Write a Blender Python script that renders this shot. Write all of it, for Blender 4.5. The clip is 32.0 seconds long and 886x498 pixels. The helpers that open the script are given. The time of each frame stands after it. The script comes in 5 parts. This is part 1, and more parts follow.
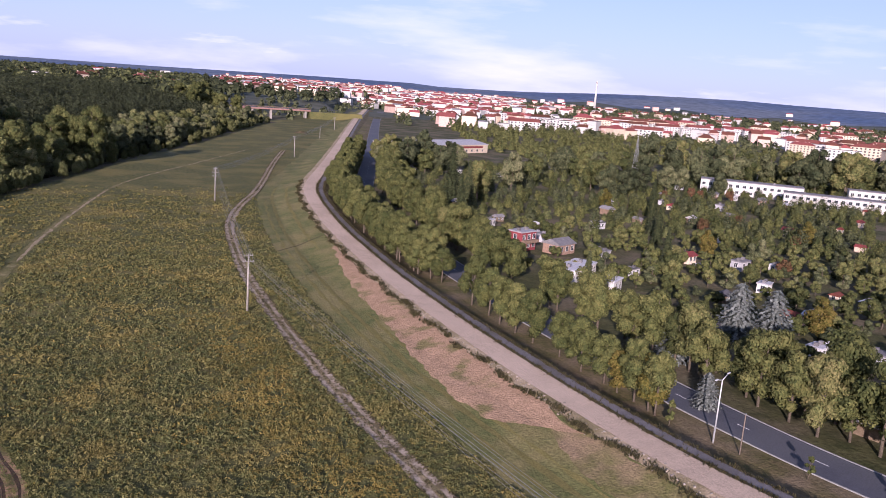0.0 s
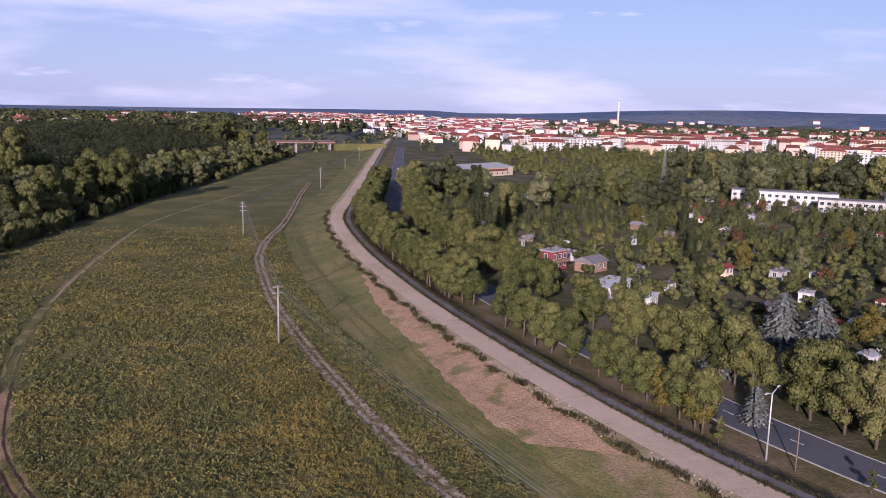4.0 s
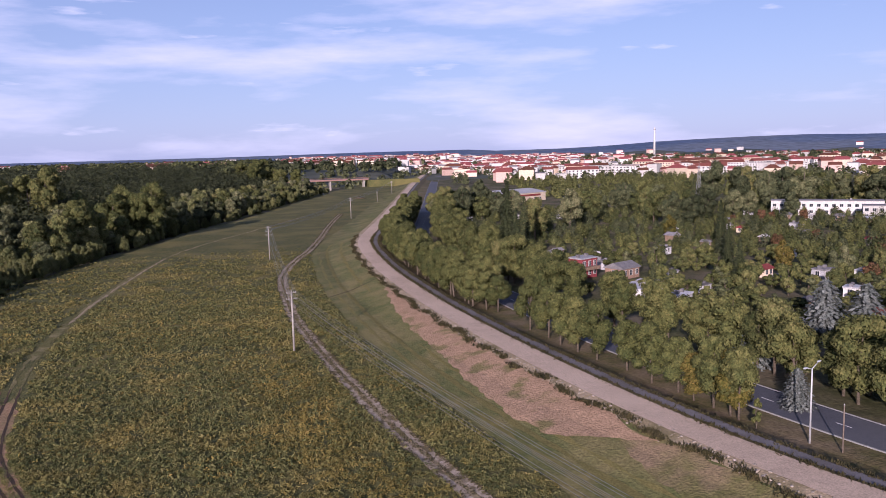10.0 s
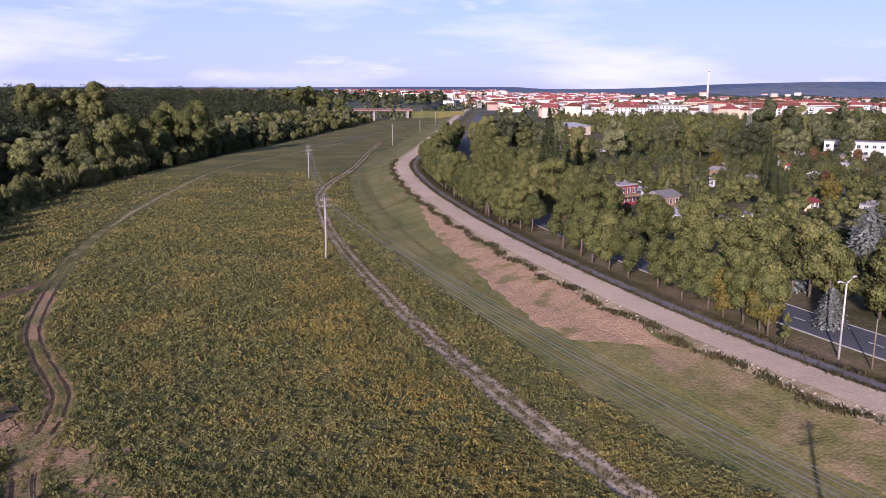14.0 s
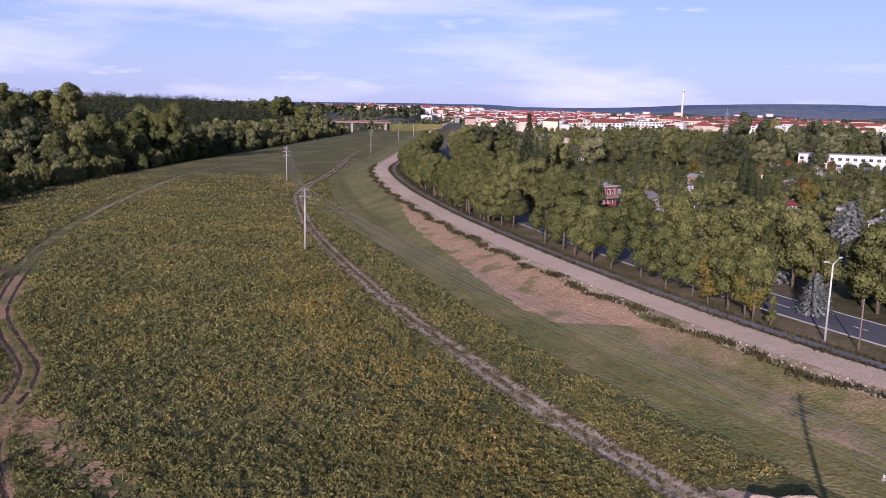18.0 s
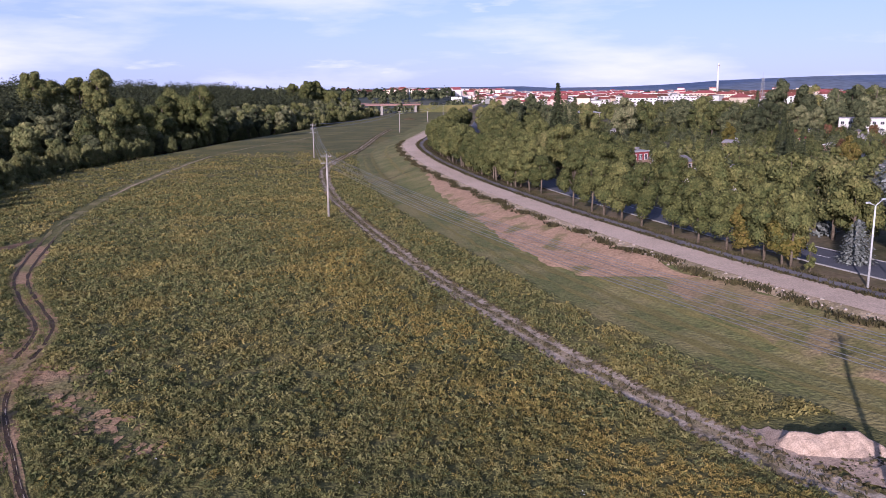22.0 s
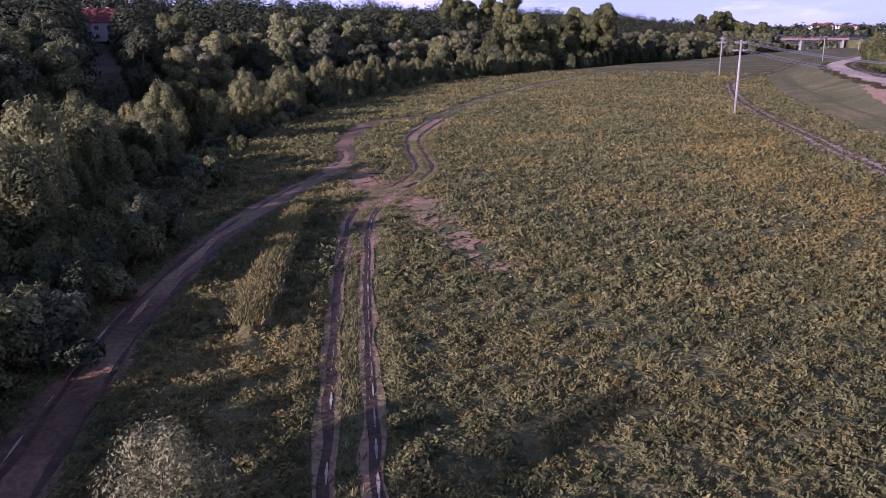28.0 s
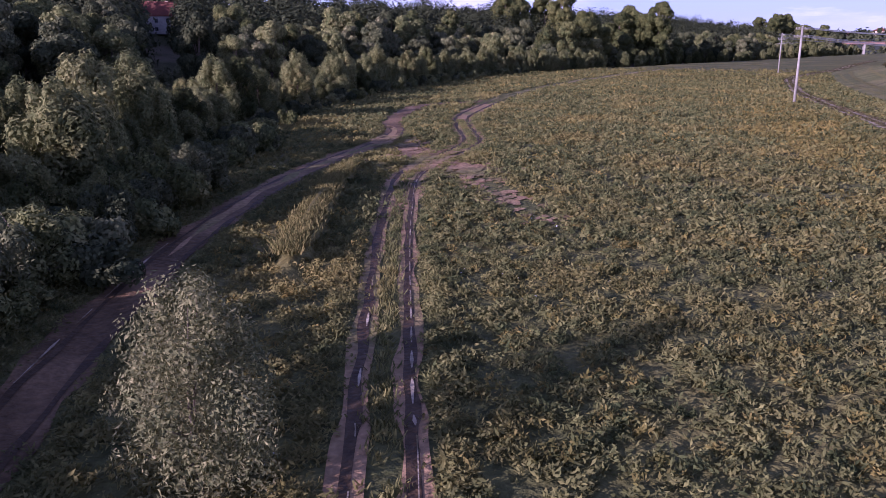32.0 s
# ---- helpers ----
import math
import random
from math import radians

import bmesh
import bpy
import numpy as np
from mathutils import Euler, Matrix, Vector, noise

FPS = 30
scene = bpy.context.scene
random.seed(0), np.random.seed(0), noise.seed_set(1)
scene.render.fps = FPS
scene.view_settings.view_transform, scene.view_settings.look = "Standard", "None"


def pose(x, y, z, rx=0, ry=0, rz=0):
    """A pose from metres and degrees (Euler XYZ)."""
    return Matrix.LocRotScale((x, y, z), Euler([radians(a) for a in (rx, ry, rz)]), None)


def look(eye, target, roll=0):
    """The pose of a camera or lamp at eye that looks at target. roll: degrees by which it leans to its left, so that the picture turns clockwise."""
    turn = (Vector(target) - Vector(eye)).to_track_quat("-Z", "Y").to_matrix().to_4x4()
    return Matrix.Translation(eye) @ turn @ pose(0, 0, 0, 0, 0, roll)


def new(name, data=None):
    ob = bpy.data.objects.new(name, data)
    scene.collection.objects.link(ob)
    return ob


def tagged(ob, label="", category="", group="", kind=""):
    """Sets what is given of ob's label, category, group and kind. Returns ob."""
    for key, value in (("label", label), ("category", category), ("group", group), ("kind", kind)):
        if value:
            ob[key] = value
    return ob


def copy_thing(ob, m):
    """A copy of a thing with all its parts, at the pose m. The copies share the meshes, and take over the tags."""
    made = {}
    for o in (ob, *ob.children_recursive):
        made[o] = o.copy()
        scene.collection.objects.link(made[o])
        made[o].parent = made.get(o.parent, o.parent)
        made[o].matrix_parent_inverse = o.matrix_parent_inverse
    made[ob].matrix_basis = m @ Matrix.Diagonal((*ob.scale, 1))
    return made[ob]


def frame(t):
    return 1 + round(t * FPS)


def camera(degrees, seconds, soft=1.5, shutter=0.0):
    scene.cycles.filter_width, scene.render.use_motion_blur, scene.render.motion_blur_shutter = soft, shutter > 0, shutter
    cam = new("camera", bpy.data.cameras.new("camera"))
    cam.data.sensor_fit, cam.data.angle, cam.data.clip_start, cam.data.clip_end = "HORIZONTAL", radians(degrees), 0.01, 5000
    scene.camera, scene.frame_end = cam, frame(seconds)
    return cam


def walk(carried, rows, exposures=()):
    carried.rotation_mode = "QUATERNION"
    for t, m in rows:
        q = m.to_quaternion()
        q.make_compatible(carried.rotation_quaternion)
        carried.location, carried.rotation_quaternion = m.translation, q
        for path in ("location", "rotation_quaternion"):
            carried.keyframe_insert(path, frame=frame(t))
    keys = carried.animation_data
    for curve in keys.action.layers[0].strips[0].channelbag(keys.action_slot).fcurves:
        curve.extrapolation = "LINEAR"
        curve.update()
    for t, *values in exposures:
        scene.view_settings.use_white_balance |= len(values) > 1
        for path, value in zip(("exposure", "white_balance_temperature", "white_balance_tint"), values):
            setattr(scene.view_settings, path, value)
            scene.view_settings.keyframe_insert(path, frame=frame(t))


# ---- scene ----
# The camera: a small aircraft that hangs over the meadow and sinks slowly.
cam = camera(58.498, 32.0, soft=0.6)
PATH = [
    (0, -12.04, -3.17, 48.30, -21.35, -11.76, 4.31),
    (0.5, -12.41, -3.01, 48.28, -21.83, -8.88, 8.77),
    (1, -12.30, -2.81, 48.23, -21.10, -9.48, 7.19),
    (1.5, -12.08, -2.31, 47.89, -19.85, -11.73, 3.41),
    (2, -11.71, -1.70, 47.69, -19.41, -12.05, 3.01),
    (2.5, -11.66, -1.18, 47.60, -19.46, -12.13, 3.45),
    (4.5, -10.98, -0.57, 46.80, -19.04, -8.99, 0.49),
    (5, -10.15, 0.37, 45.72, -18.99, -8.42, 0.16),
    (5.5, -9.35, 1.03, 45.01, -18.80, -8.47, -0.19),
    (6, -8.94, 1.22, 44.45, -18.36, -8.78, -0.40),
    (6.5, -8.77, 0.70, 43.69, -17.65, -9.69, 0.02),
    (7, -8.60, 0.46, 43.08, -16.92, -10.69, 1.04),
    (7.5, -8.24, 0.59, 42.38, -16.58, -12.65, 2.81),
    (8, -6.65, 1.50, 41.39, -17.09, -10.58, 6.06),
    (8.5, -5.99, 2.37, 40.48, -18.13, -9.42, 8.34),
    (9, -5.90, 2.70, 39.74, -18.74, -13.13, 7.06),
    (9.5, -5.59, 3.08, 39.02, -17.62, -12.87, 3.42),
    (10, -5.52, 2.00, 38.32, -16.15, -7.10, -1.37),
    (10.5, -5.18, 2.16, 37.53, -15.96, -6.62, -2.04),
    (11, -4.86, 2.21, 36.75, -15.41, -6.40, -1.77),
    (11.5, -5.95, 1.78, 36.31, -15.29, -14.76, 2.36),
    (12, -5.84, 1.37, 35.88, -14.27, -14.41, 1.18),
    (12.5, -4.93, 1.71, 35.19, -14.21, -12.17, -0.02),
    (13, -4.61, 1.87, 34.48, -14.24, -11.39, 0.09),
    (13.5, -4.00, 1.83, 33.77, -13.73, -11.28, 0.25),
    (14, -3.88, 1.53, 33.23, -13.04, -11.52, 0.39),
    (14.5, -3.43, 1.56, 32.36, -12.64, -12.19, 0.69),
    (16.5, -4.47, 1.48, 30.49, -14.13, -13.91, 2.63),
    (17, -4.70, 1.81, 29.85, -14.63, -13.47, 2.70),
    (17.5, -4.79, 2.18, 29.05, -14.61, -12.55, 2.21),
    (18, -4.62, 2.62, 28.13, -14.80, -10.26, 1.26),
    (18.5, -4.18, 3.02, 28.06, -14.01, -12.04, -0.54),
    (19, -3.98, 3.18, 27.96, -14.12, -13.11, -0.94),
    (19.5, -3.59, 3.41, 26.88, -13.62, -13.23, -0.51),
    (20, -3.21, 3.69, 26.09, -13.72, -12.27, 0.56),
    (20.5, -3.19, 3.62, 25.66, -12.94, -14.47, 1.12),
    (21, -3.23, 3.68, 25.28, -13.15, -16.85, 1.34),
    (21.5, -2.99, 3.94, 24.60, -13.10, -15.18, 1.81),
    (22, -2.36, 4.43, 23.79, -12.25, -11.36, -0.57),
    (22.5, -1.94, 4.72, 22.98, -11.90, -10.31, -1.48),
    (23, -1.75, 5.05, 22.59, -11.92, -11.23, -0.80),
    (23.5, -1.15, 5.08, 21.87, -10.29, -11.59, -1.26),
    (24, -0.82, 5.05, 21.31, -9.23, -11.66, -1.52),
    (24.5, -1.37, 7.20, 20.20, -3.54, -11.25, -0.10),
    (25, -1.89, 9.58, 18.61, 2.82, -15.48, 1.74),
    (25.5, -2.78, 11.06, 17.11, 8.17, -16.49, 2.90),
    (26, -3.60, 11.71, 16.19, 12.22, -16.66, 3.12),
    (26.5, -4.11, 11.89, 15.26, 15.69, -17.14, -6.22),
    (28.5, -2.88, 15.01, 12.52, 15.56, -13.65, 0.91),
    (29, -2.94, 14.93, 12.23, 17.52, -11.58, -3.55),
    (29.5, -3.01, 14.70, 12.01, 18.53, -10.53, -4.89),
    (30, -2.99, 14.44, 11.59, 19.51, -10.29, -5.73),
    (30.5, -2.89, 14.39, 11.24, 19.85, -10.51, -4.52),
    (31, -2.89, 14.60, 10.69, 19.49, -11.58, -0.90),
    (31.5, -2.92, 14.87, 10.13, 18.73, -14.19, 0.85),
    (32, -2.87, 14.69, 9.74, 19.15, -14.71, 0.09),
]


def aim(x, y, z, yaw, pitch, roll):
    a, b = radians(yaw), radians(pitch)
    ahead = Vector((-math.sin(a) * math.cos(b), math.cos(a) * math.cos(b), math.sin(b)))
    eye = Vector((x, y, z))
    return look(eye, eye + ahead * 50, roll)


walk(cam, [(t, aim(*row)) for t, *row in PATH], exposures=[(0.0, 0.5, 5650, 31), (1.0, 0.12, 5700, 32), (2.0, 0.28, 5650, 31), (5.0, 0.18, 5720, 31), (6.0, 0.18, 5740, 31), (8.0, 0.33, 5650, 31), (9.0, 0.06, 5650, 31), (10.0, 0.22, 5650, 31), (11.0, 0.1, 5650, 31), (12.0, 0.53, 5650, 31), (13.0, 0.5, 5650, 31), (14.0, 0.46, 5650, 31), (17.0, 0.54, 5500, 31), (18.0, 0.28, 5560, 31), (19.0, 0.2, 5600, 31), (20.0, 0.26, 5520, 31), (21.0, 0.5, 5200, 38), (22.0, 0.44, 5380, 33), (23.0, 0.28, 5650, 31), (24.0, 0.28, 5500, 31), (25.0, 0.44, 5000, 46), (26.0, 0.86, 4850, 51), (28.5, 0.42, 5200, 56), (32.0, 0.48, 5100, 56)])

# ---- light ----
SUN_AT = Vector((-0.53, -0.85, 0.275)).normalized()
sun = new("sun", bpy.data.lights.new("sun", "SUN"))
sun.data.energy, sun.data.angle, sun.data.color = 5.0, radians(0.6), (1.0, 0.87, 0.72)
sun.matrix_world = look((0, 0, 300), Vector((0, 0, 300)) - SUN_AT)

world = bpy.data.worlds.new("sky")
scene.world = world
world.use_nodes = True
wn, wl = world.node_tree.nodes, world.node_tree.links
sky = wn.new("ShaderNodeTexSky")
sky.sky_type, sky.sun_disc = "NISHITA", False
sky.sun_elevation = math.asin(SUN_AT.z)
sky.sun_rotation = math.atan2(SUN_AT.x, SUN_AT.y)
sky.air_density, sky.dust_density, sky.ozone_density = 1.0, 0.4, 2.5
coord = wn.new("ShaderNodeTexCoord")
flat = wn.new("ShaderNodeMapping")
flat.inputs["Scale"].default_value = (1.6, 1.6, 9.0)
cloud = wn.new("ShaderNodeTexNoise")
cloud.inputs["Scale"].default_value, cloud.inputs["Detail"].default_value = 1.6, 7.0
cloud.inputs["Roughness"].default_value = 0.55
thin = wn.new("ShaderNodeValToRGB")
thin.color_ramp.elements[0].position, thin.color_ramp.elements[1].position = 0.47, 0.66
thin.color_ramp.elements[1].color = (0.75, 0.75, 0.75, 1)
mixed = wn.new("ShaderNodeMix")
mixed.data_type = "RGBA"
mixed.inputs["B"].default_value = (11.0, 10.6, 11.6, 1)
veil = wn.new("ShaderNodeMix")
veil.data_type = "RGBA"
height = wn.new("ShaderNodeSeparateXYZ")
haze = wn.new("ShaderNodeMapRange")
haze.inputs["From Min"].default_value, haze.inputs["From Max"].default_value = 0.0, 0.45
haze.inputs["To Min"].default_value, haze.inputs["To Max"].default_value = 0.62, 0.05
wl.new(coord.outputs["Generated"], height.inputs["Vector"])
wl.new(height.outputs["Z"], haze.inputs["Value"])
wl.new(haze.outputs["Result"], veil.inputs["Factor"])
veil.inputs["B"].default_value = (6.2, 7.2, 10.6, 1)
puff = wn.new("ShaderNodeTexNoise")
puff.inputs["Scale"].default_value, puff.inputs["Detail"].default_value, puff.inputs["Roughness"].default_value = 5.5, 5.0, 0.5
crisp = wn.new("ShaderNodeValToRGB")
crisp.color_ramp.elements[0].position, crisp.color_ramp.elements[1].position = 0.655, 0.80
crisp.color_ramp.elements[1].color = (0.8, 0.8, 0.8, 1)
both = wn.new("ShaderNodeMath")
both.operation, both.use_clamp = "MAXIMUM", True
wl.new(flat.outputs["Vector"], puff.inputs["Vector"])
wl.new(puff.outputs["Fac"], crisp.inputs["Fac"])
wl.new(crisp.outputs["Color"], both.inputs[0])
wl.new(thin.outputs["Color"], both.inputs[1])
wl.new(coord.outputs["Generated"], flat.inputs["Vector"])
wl.new(flat.outputs["Vector"], cloud.inputs["Vector"])
wl.new(cloud.outputs["Fac"], thin.inputs["Fac"])
thinner = wn.new("ShaderNodeMapRange")
thinner.inputs["From Min"].default_value, thinner.inputs["From Max"].default_value = 0.18, 0.6
thinner.inputs["To Min"].default_value, thinner.inputs["To Max"].default_value = 1.0, 0.3
wl.new(height.outputs["Z"], thinner.inputs["Value"])
less = wn.new("ShaderNodeMath")
less.operation = "MULTIPLY"
wl.new(both.outputs["Value"], less.inputs[0])
wl.new(thinner.outputs["Result"], less.inputs[1])
wl.new(less.outputs["Value"], mixed.inputs["Factor"])
wl.new(sky.outputs["Color"], veil.inputs["A"])
wl.new(veil.outputs["Result"], mixed.inputs["A"])
wl.new(mixed.outputs["Result"], wn["Background"].inputs["Color"])
wn["Background"].inputs["Strength"].default_value = 0.074


# ---- materials ----
def mat(name, a, b, c=None, s1=0.08, s2=1.2, s3=9.0, rough=0.9, bump=0.3, spec=0.15, metal=0.0, rnd=0.0, isl=0.0, local=False, through_light=0.0, cover=(0.45, 0.62)):
    """Two scales of noise between the colours a and b, patches of c, and grain as relief."""
    m = bpy.data.materials.new(name)
    m.use_nodes = True
    n, l = m.node_tree.nodes, m.node_tree.links
    bsdf = n["Principled BSDF"]
    if local:
        where = n.new("ShaderNodeTexCoord").outputs["Object"]
    else:
        where = n.new("ShaderNodeNewGeometry").outputs["Position"]

    def grain(scale, detail=4.0):
        t = n.new("ShaderNodeTexNoise")
        t.inputs["Scale"].default_value, t.inputs["Detail"].default_value = scale, detail
        l.new(where, t.inputs["Vector"])
        return t.outputs["Fac"]

    def ramp(fac, lo, hi):
        r = n.new("ShaderNodeMapRange")
        r.inputs["From Min"].default_value, r.inputs["From Max"].default_value = lo, hi
        l.new(fac, r.inputs["Value"])
        return r.outputs["Result"]

    def mix(fac, x, y, kind="MIX"):
        k = n.new("ShaderNodeMix")
        k.data_type, k.blend_type = "RGBA", kind
        for value, at in ((fac, "Factor"), (x, "A"), (y, "B")):
            if isinstance(value, (int, float)):
                k.inputs[at].default_value = value
            elif isinstance(value, tuple):
                k.inputs[at].default_value = (*value, 1)
            else:
                l.new(value, k.inputs[at])
        return k.outputs["Result"]

    fine = grain(s3, 3.0)
    col = mix(ramp(grain(s2), 0.35, 0.65), a, b)
    if c:
        col = mix(ramp(grain(s1), *cover), col, c)
    col = mix(ramp(fine, 0.25, 0.75), mix(1.0, col, (0.62, 0.62, 0.62), "MULTIPLY"), mix(1.0, col, (1.28, 1.28, 1.28), "MULTIPLY"))
    for amount, source in ((rnd, "ShaderNodeObjectInfo"), (isl, "ShaderNodeNewGeometry")):
        if amount:
            out = n.new(source).outputs["Random" if source == "ShaderNodeObjectInfo" else "Random Per Island"]
            v = n.new("ShaderNodeMapRange")
            v.inputs["To Min"].default_value, v.inputs["To Max"].default_value = 1 - amount, 1 + amount
            l.new(out, v.inputs["Value"])
            h = n.new("ShaderNodeMapRange")
            h.inputs["To Min"].default_value, h.inputs["To Max"].default_value = 0.5 + 0.03 * amount, 0.5 - 0.06 * amount
            l.new(out, h.inputs["Value"])
            k = n.new("ShaderNodeHueSaturation")
            l.new(v.outputs["Result"], k.inputs["Value"])
            l.new(h.outputs["Result"], k.inputs["Hue"])
            l.new(col, k.inputs["Color"])
            col = k.outputs["Color"]
    l.new(col, bsdf.inputs["Base Color"])
    bsdf.inputs["Roughness"].default_value, bsdf.inputs["Metallic"].default_value = rough, metal
    bsdf.inputs["Specular IOR Level"].default_value = spec
    if bump:
        k = n.new("ShaderNodeBump")
        k.inputs["Strength"].default_value, k.inputs["Distance"].default_value = bump, 0.6 / s3
        l.new(fine, k.inputs["Height"])
        l.new(k.outputs["Normal"], bsdf.inputs["Normal"])
    if through_light:
        t, s = n.new("ShaderNodeBsdfTranslucent"), n.new("ShaderNodeMixShader")
        s.inputs["Fac"].default_value = through_light
        l.new(col, t.inputs["Color"])
        l.new(bsdf.outputs["BSDF"], s.inputs[1])
        l.new(t.outputs["BSDF"], s.inputs[2])
        l.new(s.outputs["Shader"], n["Material Output"].inputs["Surface"])
    return m


